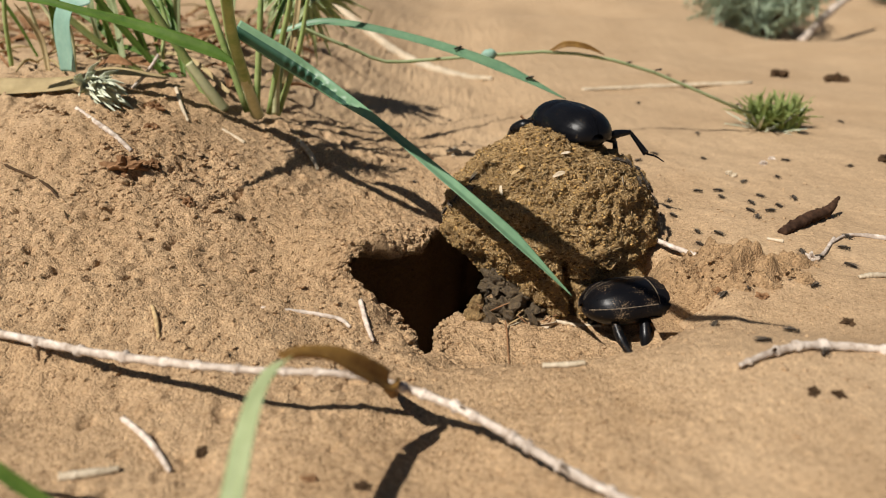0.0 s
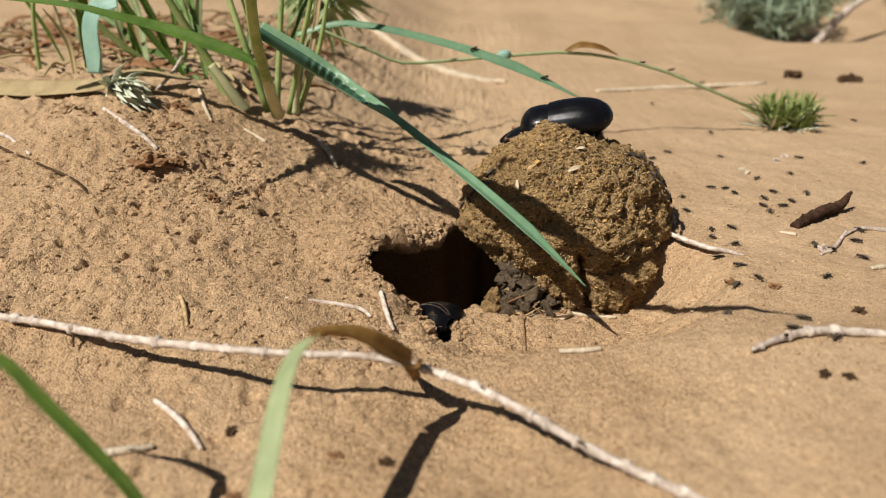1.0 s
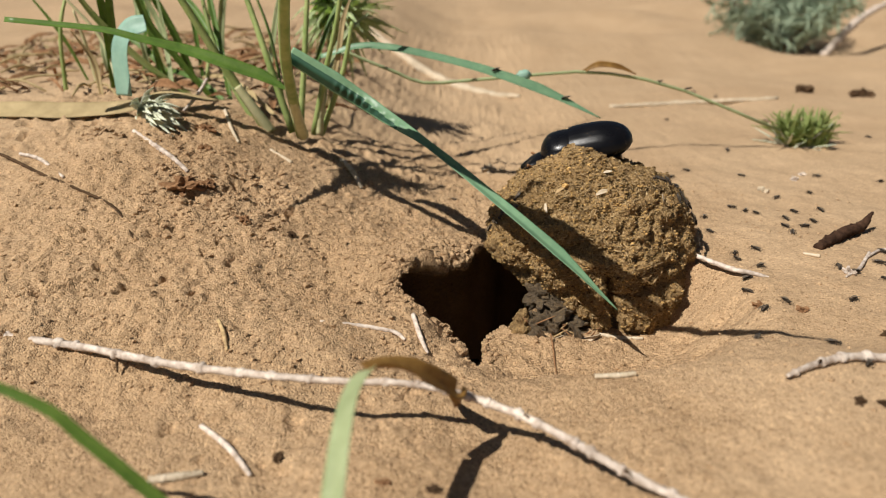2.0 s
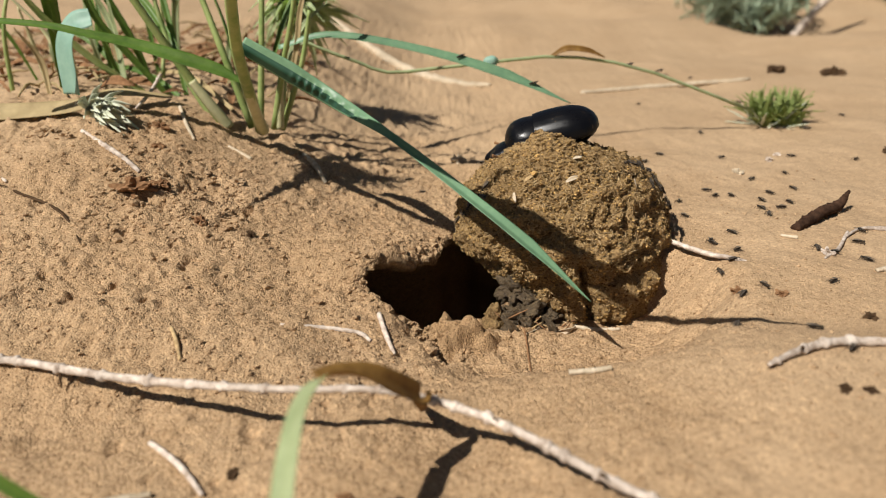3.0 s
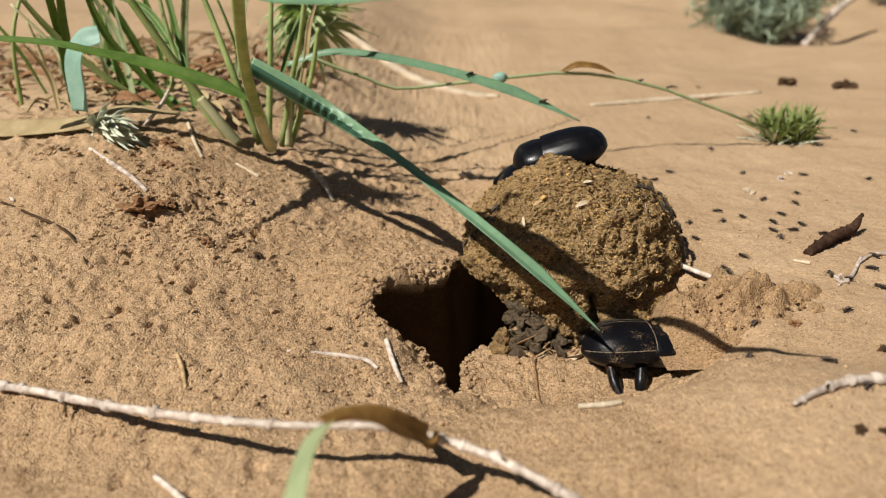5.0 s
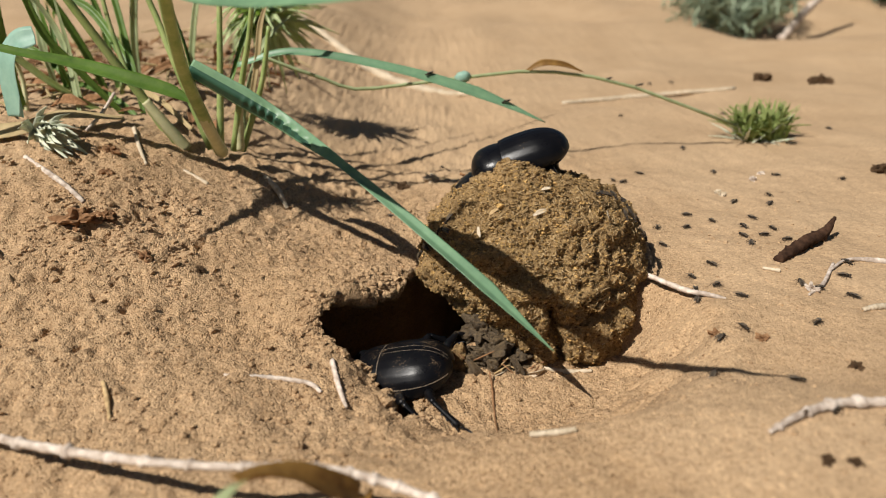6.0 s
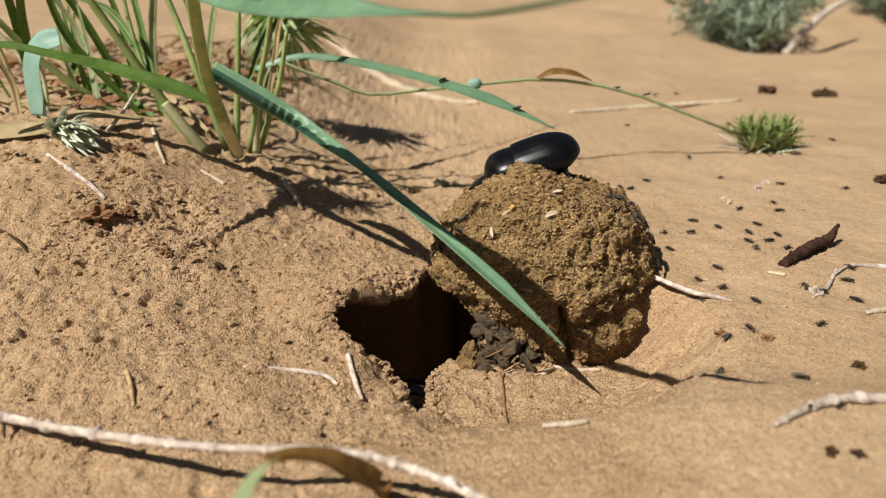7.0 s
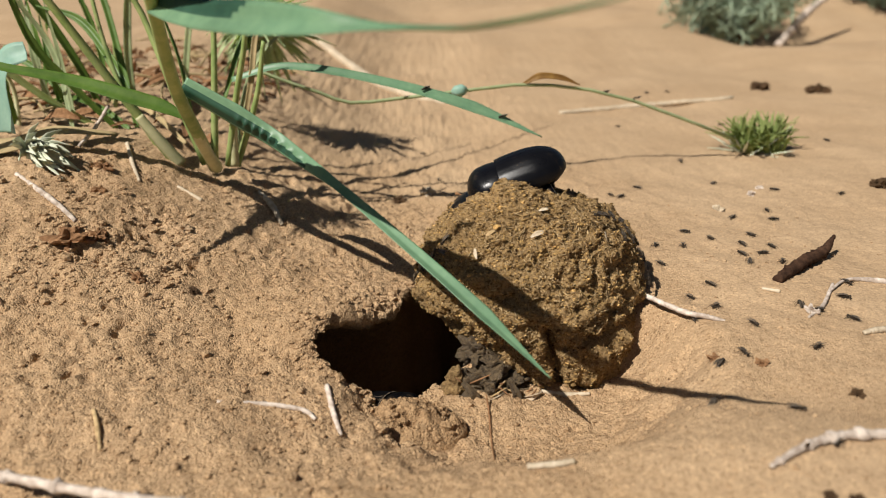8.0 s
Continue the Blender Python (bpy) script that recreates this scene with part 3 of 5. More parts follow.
def make_beetle(name, label, dusty=False, long=1.0, slim=1.0):
    shape = Matrix.Diagonal((long, slim, 1.0, 1.0))
    b = thing(name, label, "beetle", group="dung beetles")
    skin = SHELL_DUSTY if dusty else SHELL
    bm = bmesh.new()
    blob(bm, (-0.0025, 0, 0.0046), (0.0096, 0.0080, 0.0038), 4, 0.02, 300, 2)
    bm.transform(shape)
    part("abdomen", bm, skin, b)
    for sign in (1, -1):
        half = shell_half(sign)
        half.transform(shape)
        case = part("wing_case", half, skin, b, "black glossy furrowed wing case")
        if dusty:
            # sand caught along the outer margin and along the seam between the cases
            for a, thick, seed in ((0.43 * math.pi, 0.00011, 3), (0.03 * math.pi, 0.00005, 4)):
                rim = []
                for u in (0.02, 0.1, 0.2, 0.3, 0.4, 0.5, 0.6, 0.7, 0.8, 0.88, 0.94, 0.98):
                    prof = max(0.0, 1 - abs((u - 0.34) / (0.668 if u > 0.34 else 0.80)) ** 2.5) ** 0.45
                    rim.append((0.0030 - 0.0155 * u, sign * 0.0087 * prof * math.sin(a), 0.0052 + 0.0064 * prof * math.cos(a)))
                bm = bmesh.new()
                tube(bm, rim, [thick] * 12, 60, 5, 0.9, seed)
                part("rim", bm, DUST, case, "pale dusty rim")
    bm = bmesh.new()
    for v in blob(bm, (0, 0, 0), (0.0080, 0.0086, 0.0053), 5):
        c = v.co
        rim = abs(c.z - 0.0002)
        if rim < 0.0007:
            c.x *= 1.03
            c.y *= 1.03
        if c.x > 0.003:
            c.x = 0.003 + (c.x - 0.003) * 0.6
        c += Vector((0.0050, 0, 0.0056))
    bm.transform(shape)
    collar = part("pronotum", bm, skin, b, "broad black domed pronotum with a sandy rim")
    if dusty:
        # sand caught in the groove behind the pronotum
        bm = bmesh.new()
        arc = [math.radians(-80 + 20 * k) for k in range(9)]
        tube(bm, [(0.0030, 0.0084 * math.sin(a), 0.0052 + 0.0060 * math.cos(a)) for a in arc], [0.00012] * 9, 40, 5, 0.9, 5)
        part("rim", bm, DUST, collar, "pale dusty rim")
    bm = bmesh.new()
    for v in blob(bm, (0, 0, 0), (0.0048, 0.0056, 0.0017), 4):
        a = math.atan2(v.co.y, v.co.x)
        r = math.hypot(v.co.x, v.co.y)
        if abs(a) < 1.35 and r > 0.0030:
            k = 1 + 0.12 * math.cos(a * 6)
            v.co.x *= k
            v.co.y *= k
        v.co.z -= max(0, v.co.x) * 0.28
        v.co += Vector((0.0118, 0, 0.0040))
    bm.transform(shape)
    head = part("head", bm, skin, b, "flat toothed black digging head")
    for s in (1, -1):
        bm = bmesh.new()
        blob(bm, (0.0102, s * 0.0043, 0.0049), (0.0007, 0.0006, 0.0005), 2)
        part("eye", bm, GLOSS_FLY, head)
        bm = bmesh.new()
        tube(bm, [(0.0120, s * 0.0040, 0.0036), (0.0138, s * 0.0062, 0.0038), (0.0152, s * 0.0070, 0.0046)], [0.0002, 0.00018, 0.0005], 8, 6)
        part("antenna", bm, LITTER, head)
    # legs: hip, knee, ankle, toe
    plan = [("fore_leg", (0.0075, 0.0058, 0.0034), (0.0115, 0.0105, 0.0058), (0.0165, 0.0110, 0.0012), (0.0180, 0.0135, 0.0003), 0.0016),
            ("middle_leg", (0.0000, 0.0060, 0.0030), (-0.0015, 0.0135, 0.0062), (-0.0045, 0.0175, 0.0010), (-0.0085, 0.0205, 0.0002), 0.0011),
            ("hind_leg", (-0.0070, 0.0050, 0.0030), (-0.0135, 0.0105, 0.0058), (-0.0190, 0.0112, 0.0012), (-0.0240, 0.0120, 0.0002), 0.0009)]
    for nm, hip, knee, ankle, toe, r in plan:
        for s in (1, -1):
            f = lambda p: Vector((p[0], s * p[1], p[2]))  # noqa: E731
            bm = bmesh.new()
            tube(bm, [f(hip), (f(hip) + f(knee)) / 2 + Vector((0, 0, 0.0005)), f(knee)], [r, r * 1.35, r * 0.7], 10, 8)
            leg = part(nm, bm, skin, b)
            bm = bmesh.new()
            tube(bm, [f(knee), (f(knee) + f(ankle)) / 2, f(ankle)], [r * 0.55, r * 0.75, r * 0.95], 10, 8)
            way = (f(ankle) - f(knee)).normalized()
            out = Vector((0, s, 0))
            for k in range(4):
                c = f(knee).lerp(f(ankle), 0.35 + 0.2 * k)
                tube(bm, [c, c + (out + way * 0.6) * r * 0.8, c + (out + way) * r * 1.3], [r * 0.4, r * 0.25, r * 0.06], 4, 5)
            part("tibia", bm, skin, leg)
            bm = bmesh.new()
            mid = (f(ankle) + f(toe)) / 2 + Vector((0, 0, 0.0004))
            tube(bm, [f(ankle), mid, f(toe)], [r * 0.32, r * 0.28, r * 0.14], 8, 5)
            part("tarsus", bm, skin, leg)
    return b


rider = make_beetle("dung_beetle", "glossy black dung beetle clinging to the top of the dung ball", False, 1.06, 0.92)
digger = make_beetle("dung_beetle", "black sand-dusted dung beetle digging at the burrow", True)


# ---- heaps of loose sand pushed by the beetle ----
def make_heap(name, label, w, d, h, seed):
    bm = bmesh.new()
    n = 90
    grid = []
    for i in range(n + 1):
        row = []
        for j in range(n + 1):
            a, b = 2 * i / n - 1, 2 * j / n - 1
            r = math.hypot(a, b)
            p = Vector((a * w * (1.5 if a > 0 else 1.0), b * d, 0))
            # a steep face behind, a long slope ahead
            k = 0.5 + 0.5 * a / max(r, 1e-6)
            z = h * max(0.0, 1 - r ** (2.4 - 1.2 * k)) ** 0.8 * (1 + 0.5 * noise.fractal(p * 160 + Vector((seed, 0, 0)), 0.9, 2.0, 3))
            z += (0.0011 * noise.fractal(p * 420 + Vector((0, seed, 0)), 0.8, 2.0, 3)) * (1 if r < 0.95 else 0)
            row.append(bm.verts.new((p.x, p.y, z if r < 1 else -0.0015)))
        grid.append(row)
    for i in range(n):
        for j in range(n):
            bm.faces.new((grid[i][j], grid[i + 1][j], grid[i + 1][j + 1], grid[i][j + 1]))
    base = [bm.verts.new((math.cos(k / 24 * 2 * math.pi) * w * 0.9, math.sin(k / 24 * 2 * math.pi) * d * 0.9, -0.004)) for k in range(24)]
    bm.faces.new(base[::-1])
    heap = part("mound", bm, SAND_LOOSE)
    heap.name = name
    tagged(heap, label, "sand heap")
    rnd = random.Random(seed)
    items = []
    for _ in range(180):
        a, r = rnd.uniform(0, 6.28), rnd.uniform(0.1, 0.95)
        q = 0.0002 + abs(rnd.gauss(0, 0.0004))
        k = 0.5 + 0.5 * math.cos(a)
        items.append(((math.cos(a) * r * w * (1.5 if k > 0.5 else 1.0), math.sin(a) * r * d, h * (1 - r ** (2.4 - 1.2 * k)) ** 0.8 + q * 0.1), (q, q * 0.9, q * 0.8)))
    lumps("loose_sand", items, SAND_LOOSE, heap, seed, "damp sand crumbs")
    return heap


heap = make_heap("sand_mound", "loose heap of fresh sand pushed from the burrow", 0.021, 0.015, 0.0115, 3)
small_heap = make_heap("sand_mound", "small crumbly heap of sand at the burrow mouth", 0.0085, 0.008, 0.0065, 8)


# ---- the grass plant ----
plant = thing("grass_plant", "green grass clump with arching blades and spiky heads", "grass", (-0.062, 0.242, gz(-0.062, 0.242)))
ROOT = plant.location.copy()


def local(points, root=ROOT):
    return [Vector(p) - root for p in points]


def add_blade(parent, points, widths, mat, label="", fold=0.35, up=(0, 0, 1), twist=0.0, ripple=None, root=ROOT, name="blade"):
    bm = bmesh.new()
    blade(bm, local(points, root), widths, fold, 150 if ripple else 56, 0.00022, up, twist, ripple)
    return part(name, bm, mat, parent, label)


def add_stem(parent, points, radii, mat=STEM, root=ROOT, name="stem"):
    bm = bmesh.new()
    tube(bm, local(points, root), radii, 22, 9)
    return part(name, bm, mat, parent)


STEMS = [
    ([(-0.0621, 0.242, 0.031), (-0.0585, 0.2180, 0.0480), (-0.0548, 0.1970, 0.0615), (-0.0505, 0.1800, 0.0735), (-0.0461, 0.1649, 0.0842), (-0.0430, 0.1520, 0.0950), (-0.0400, 0.1400, 0.1060), (-0.0380, 0.1330, 0.1200)], [0.0028, 0.0026, 0.0024, 0.0022, 0.0021, 0.0018, 0.0014, 0.0010], STEM),
    ([(-0.0740, 0.245, 0.031), (-0.0858, 0.240, 0.0555), (-0.0968, 0.235, 0.0796), (-0.1060, 0.230, 0.1000), (-0.1180, 0.222, 0.1400)], [0.0026, 0.0021, 0.0017, 0.0014, 0.0010], STEM),
    ([(-0.0579, 0.243, 0.031), (-0.0520, 0.240, 0.0522), (-0.0467, 0.238, 0.0691), (-0.0426, 0.236, 0.0900), (-0.0400, 0.238, 0.1250), (-0.0300, 0.246, 0.1600)], [0.0018, 0.0014, 0.0012, 0.0010, 0.0009, 0.0006], STEM),
    ([(-0.0659, 0.246, 0.031), (-0.0721, 0.246, 0.0554), (-0.0784, 0.250, 0.0757), (-0.0850, 0.250, 0.0960), (-0.0900, 0.252, 0.1500), (-0.0840, 0.256, 0.1900)], [0.0020, 0.0017, 0.0014, 0.0012, 0.0009, 0.0006], STEM),
    ([(-0.0560, 0.246, 0.030), (-0.0471, 0.245, 0.0510), (-0.0427, 0.245, 0.0680)], [0.0017, 0.0013, 0.0010], STEM),
    ([(-0.0640, 0.250, 0.031), (-0.0610, 0.252, 0.0550), (-0.0585, 0.256, 0.0800), (-0.0560, 0.258, 0.1000), (-0.0480, 0.264, 0.1500), (-0.0360, 0.272, 0.1800)], [0.0019, 0.0015, 0.0012, 0.0010, 0.0008, 0.0006], STEM),
    ([(-0.0800, 0.252, 0.032), (-0.0901, 0.255, 0.0509), (-0.0957, 0.260, 0.0684), (-0.0990, 0.265, 0.0900)], [0.0016, 0.0012, 0.0011, 0.0009], STEM),
    ([(-0.0612, 0.241, 0.031), (-0.0598, 0.2270, 0.0412), (-0.0583, 0.2165, 0.0490)], [0.0029, 0.0026, 0.0023], SHEATH),
    ([(-0.0560, 0.243, 0.031), (-0.0545, 0.242, 0.0420), (-0.0530, 0.241, 0.0500)], [0.0022, 0.0018, 0.0015], SHEATH),
    ([(-0.0730, 0.244, 0.032), (-0.0780, 0.242, 0.0410), (-0.0820, 0.241, 0.0480)], [0.0029, 0.0025, 0.0021], SHEATH),
]
for pts, rad, mat in STEMS:
    add_stem(plant, pts, [r * 0.66 for r in rad], mat)

main_blade = add_blade(plant, [(-0.0548, 0.2005, 0.0628), (-0.0430, 0.1985, 0.0555), (-0.0318, 0.195, 0.0492), (-0.0163, 0.178, 0.0430), (0.0006, 0.1615, 0.0327),
                               (0.0138, 0.1483, 0.0243), (0.0262, 0.1390, 0.0144)],
                       [0.0050, 0.0060, 0.0044, 0.0021, 0.0031, 0.0036, 0.0001], LEAF, "long blue-green blade with a crinkled edge", [-0.5, -0.5, -0.4, 0.1, 0.35, 0.35, 0.3],
                       [(-0.30, -0.95, -0.10), (-0.30, -0.95, -0.10), (-0.25, -0.85, 0.15), (-0.10, -0.50, 0.70), (0.00, -0.30, 1.0), (0.05, -0.25, 1.0), (0.05, -0.25, 1.0)], 0, (0.16, 0.46, 0.00150))
# a deep green band runs along its fold, narrowing out among the crinkles
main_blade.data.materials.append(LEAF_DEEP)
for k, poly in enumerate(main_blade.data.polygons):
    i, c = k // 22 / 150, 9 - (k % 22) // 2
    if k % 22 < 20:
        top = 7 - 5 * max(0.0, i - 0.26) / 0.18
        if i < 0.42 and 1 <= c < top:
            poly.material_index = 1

left_blade = add_blade(plant, [(-0.0612, 0.2265, 0.0486), (-0.0690, 0.2265, 0.0529), (-0.0770, 0.226, 0.0560), (-0.0912, 0.225, 0.0612), (-0.1050, 0.222, 0.0655), (-0.1160, 0.220, 0.0685),
                               (-0.1400, 0.214, 0.0720)],
                       [0.0006, 0.0044, 0.0050, 0.0042, 0.0028, 0.0024, 0.0020], LEAF_BRIGHT, "bright green blade", 0.35, (0.1, -0.8, 1))
right_blade = add_blade(plant, [(-0.0549, 0.250, 0.0560), (-0.0371, 0.250, 0.0593), (-0.0071, 0.248, 0.0535), (0.0195, 0.247, 0.0447), (0.0413, 0.246, 0.0352)],
                        [0.0024, 0.0034, 0.0038, 0.0050, 0.0003], LEAF, "slender blue-green blade", 0.45, (0, -0.6, 1))
upper_blade = add_blade(plant, [(-0.0461, 0.1649, 0.0842), (-0.0400, 0.1580, 0.0838), (-0.0331, 0.1513, 0.0834), (-0.0265, 0.1438, 0.0837), (-0.0204, 0.1364, 0.0841), (-0.0150, 0.1290, 0.0846),
                                (-0.0100, 0.1230, 0.0849), (-0.0019, 0.1175, 0.0849), (0.0041, 0.1105, 0.0855), (0.0098, 0.1022, 0.0865), (0.0169, 0.0950, 0.0885), (0.0240, 0.0920, 0.0905)],
                        [0.0036, 0.0052, 0.0058, 0.0060, 0.0060, 0.0052, 0.0040, 0.0021, 0.0026, 0.0026, 0.0020, 0.0002], LEAF, "broad twisted blue-green blade", 0.25,
                        [(-0.3, -0.7, 0.5), (-0.3, -0.7, 0.5), (-0.3, -0.7, 0.5), (-0.3, -0.7, 0.5), (-0.3, -0.7, 0.5), (-0.3, -0.7, 0.55), (-0.3, -0.7, 0.6), (-0.3, -0.2, 0.9),
                         (-0.3, 0.35, 0.9), (-0.3, 0.45, 0.85), (-0.3, 0.45, 0.85), (-0.3, 0.45, 0.85)], 0)
# dark strip by the root: shade of the folded half, painted into the leaf
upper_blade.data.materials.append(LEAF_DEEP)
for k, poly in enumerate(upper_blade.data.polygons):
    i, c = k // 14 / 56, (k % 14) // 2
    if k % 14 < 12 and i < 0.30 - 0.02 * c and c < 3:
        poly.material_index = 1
pale_blade = add_blade(plant, [(-0.1065, 0.2330, 0.0690), (-0.1118, 0.2325, 0.0672), (-0.1148, 0.2310, 0.0610), (-0.1152, 0.2300, 0.0470)],
                       [0.0060, 0.0076, 0.0082, 0.0078], LEAF_PALE, "pale grey-green drooping blade", 0.2, (-0.6, -1, 0.5))
for pts, wid, mat, up in (
        ([(-0.0850, 0.250, 0.0450), (-0.0950, 0.262, 0.0610), (-0.1060, 0.270, 0.0740), (-0.1200, 0.272, 0.0790)], [0.0030, 0.0045, 0.0040, 0.0004], LEAF_BRIGHT, (0, -1, 0.5)),
        ([(-0.0700, 0.254, 0.0400), (-0.0760, 0.268, 0.0600), (-0.0830, 0.280, 0.0740), (-0.0900, 0.290, 0.0850)], [0.0026, 0.0038, 0.0034, 0.0005], LEAF, (1, 0, 0.3)),
        ([(-0.0585, 0.252, 0.0500), (-0.0520, 0.262, 0.0680), (-0.0440, 0.270, 0.0800), (-0.0330, 0.276, 0.0850)], [0.0024, 0.0034, 0.0030, 0.0004], LEAF_BRIGHT, (-0.5, -1, 0.5)),
        ([(-0.0900, 0.260, 0.0360), (-0.1020, 0.268, 0.0440), (-0.1160, 0.276, 0.0480), (-0.1300, 0.285, 0.0460)], [0.0020, 0.0030, 0.0028, 0.0004], LEAF, (0, -1, 0.7)),
        ([(-0.0750, 0.258, 0.0350), (-0.0900, 0.275, 0.0420), (-0.1050, 0.290, 0.0440), (-0.1220, 0.300, 0.0400)], [0.0020, 0.0028, 0.0024, 0.0004], LEAF_DRY, (0, -1, 0.7)),
        ([(-0.0980, 0.262, 0.0400), (-0.1080, 0.258, 0.0560), (-0.1150, 0.254, 0.0700), (-0.1180, 0.250, 0.0950)], [0.0026, 0.0036, 0.0036, 0.0020], LEAF_BRIGHT, (0.3, -1, 0.2)),
        ([(-0.1050, 0.268, 0.0380), (-0.1200, 0.262, 0.0520), (-0.1320, 0.256, 0.0680), (-0.1400, 0.250, 0.0850)], [0.0026, 0.0034, 0.0034, 0.0016], STEM, (0.3, -1, 0.2)),
        ([(-0.0920, 0.264, 0.0380), (-0.0960, 0.272, 0.0560), (-0.1020, 0.282, 0.0800), (-0.1100, 0.290, 0.1000)], [0.0022, 0.0032, 0.0032, 0.0016], LEAF, (0.3, -1, 0.2)),
        ([(-0.1150, 0.275, 0.0360), (-0.1250, 0.285, 0.0500), (-0.1400, 0.292, 0.0600), (-0.1600, 0.296, 0.0640)], [0.0024, 0.0036, 0.0034, 0.0006], LEAF_BRIGHT, (0.0, -1, 0.5)),
        ([(-0.0960, 0.215, 0.1220), (-0.0985, 0.203, 0.1195), (-0.1023, 0.188, 0.1170), (-0.1061, 0.1628, 0.1140), (-0.1111, 0.1457, 0.1110)], [0.0030, 0.0060, 0.0060, 0.0046, 0.0004], LEAF, (0, 0, 1)),
        ([(-0.0530, 0.246, 0.0400), (-0.0490, 0.250, 0.0560), (-0.0470, 0.254, 0.0680), (-0.0440, 0.258, 0.0760)], [0.0020, 0.0028, 0.0026, 0.0004], LEAF_DRY, (0.3, -1, 0.3)),
        ([(-0.1300, 0.262, 0.0380), (-0.1280, 0.256, 0.0600), (-0.1240, 0.250, 0.0800), (-0.1160, 0.244, 0.1050)], [0.0030, 0.0040, 0.0036, 0.0020], LEAF_BRIGHT, (0.4, -1, 0.2)),
        ([(-0.1380, 0.270, 0.0380), (-0.1330, 0.262, 0.0580), (-0.1300, 0.255, 0.0760), (-0.1290, 0.248, 0.1000)], [0.0026, 0.0040, 0.0038, 0.0022], LEAF, (0.5, -1, 0.2)),
        ([(-0.1120, 0.290, 0.0350), (-0.1160, 0.286, 0.0560), (-0.1230, 0.282, 0.0760), (-0.1330, 0.276, 0.0950)], [0.0026, 0.0042, 0.0040, 0.0018], LEAF_BRIGHT, (0.3, -1, 0.3)),
        ([(-0.1050, 0.300, 0.0340), (-0.1040, 0.298, 0.0540), (-0.1000, 0.296, 0.0740), (-0.0930, 0.292, 0.0960)], [0.0026, 0.0042, 0.0040, 0.0018], LEAF_OLIVE, (0.3, -1, 0.3)),
        ([(-0.0880, 0.300, 0.0330), (-0.0840, 0.300, 0.0520), (-0.0790, 0.298, 0.0700), (-0.0720, 0.296, 0.0880)], [0.0022, 0.0036, 0.0034, 0.0010], LEAF_OLIVE, (0.0, -1, 0.4)),
        ([(-0.0600, 0.262, 0.0300), (-0.0560, 0.266, 0.0460), (-0.0500, 0.268, 0.0600), (-0.0400, 0.270, 0.0690)], [0.0020, 0.0034, 0.0030, 0.0006], LEAF_OLIVE, (-0.3, -1, 0.4))):
    add_blade(plant, pts, [w * 0.68 for w in wid], LEAF_BRIGHT if mat is LEAF else mat, "", 0.4, up)


grow = random.Random(17)
for _ in range(18):
    x, y = grow.uniform(-0.160, -0.070), grow.uniform(0.250, 0.31)
    z, h, lean = gz(x, y), grow.uniform(0.018, 0.060), grow.uniform(-0.5, 0.35)
    pts = [(x, y, z - 0.001), (x + lean * h * 0.3, y + grow.uniform(-0.2, 0.2) * h, z + h * 0.5), (x + lean * h, y + grow.uniform(-0.3, 0.3) * h, z + h)]
    if grow.random() < 0.45:
        add_stem(plant, pts, [0.0008, 0.0007, 0.0004], STEM if grow.random() < 0.6 else SHEATH)
    else:
        add_blade(plant, pts, [0.0014, 0.0022, 0.0003], (LEAF_BRIGHT, LEAF_OLIVE, LEAF_DRY, LEAF_BRIGHT)[grow.randrange(4)], "", 0.5, (grow.uniform(-0.6, 0.6), -1, 0.4))


def add_head(parent, at, way, count, length, spread, mat, seed, root=ROOT, name="seed_head", wide=1.0):
    """A spiky flower head: pointed scales standing out round an axis."""
    r = random.Random(seed)
    axis = Vector(way).normalized()
    s = axis.orthogonal().normalized()
    u = axis.cross(s)
    bm = bmesh.new()
    tube(bm, [Vector(at) - root, Vector(at) - root + axis * length * 0.5], [0.0014, 0.0006], 8, 6)
    for _ in range(count):
        a, k = r.uniform(0, 2 * math.pi), r.random()
        out = s * math.cos(a) + u * math.sin(a)
        c = Vector(at) - root + axis * length * 0.5 * k
        d = (axis * r.uniform(0.1, 1.1) + out * spread * r.uniform(0.4, 1.3)).normalized()
        ln = length * r.uniform(0.4, 0.8)
        w = r.uniform(0.0006, 0.0012) * wide
        blade(bm, [c, c + d * ln * 0.5 + out * 0.0008, c + d * ln + Vector((0, 0, -ln * 0.1))], [w, w * 1.2, w * 0.1], 0.5, 6, 0.00014, tuple(out + axis * 0.3))
    return part(name, bm, mat, parent, "")


tagged(add_head(plant, (-0.0660, 0.3270, 0.0720), (0.30, -0.25, -0.25), 170, 0.034, 1.2, AWN, 5, wide=1.9), "spiky pale green flower head")
tagged(add_head(plant, (-0.0890, 0.1955, 0.1170), (0.10, -0.15, -0.5), 110, 0.024, 1.1, AWN, 9, wide=1.5), "small spiky green flower head")


# ---- loose plants and litter on the sand ----
def rod(name, label, category, points, radii, mat, sides=7, wob=0.25, group="", lift=0.0, seed=1):
    """A stick of several bends lying in the world; its own origin at its first end."""
    pts = [Vector(p) for p in points]
    root = pts[0].copy()
    bm = bmesh.new()
    tube(bm, [p - root for p in pts], radii, 12 * len(pts), sides, wob, seed)
    ob = part(name, bm, mat)
    ob.location = root
    return tagged(ob, label, category, group)


def on_ground(points, lift=0.0006):
    return [(x, y, gz(x, y) + lift) for x, y in points]


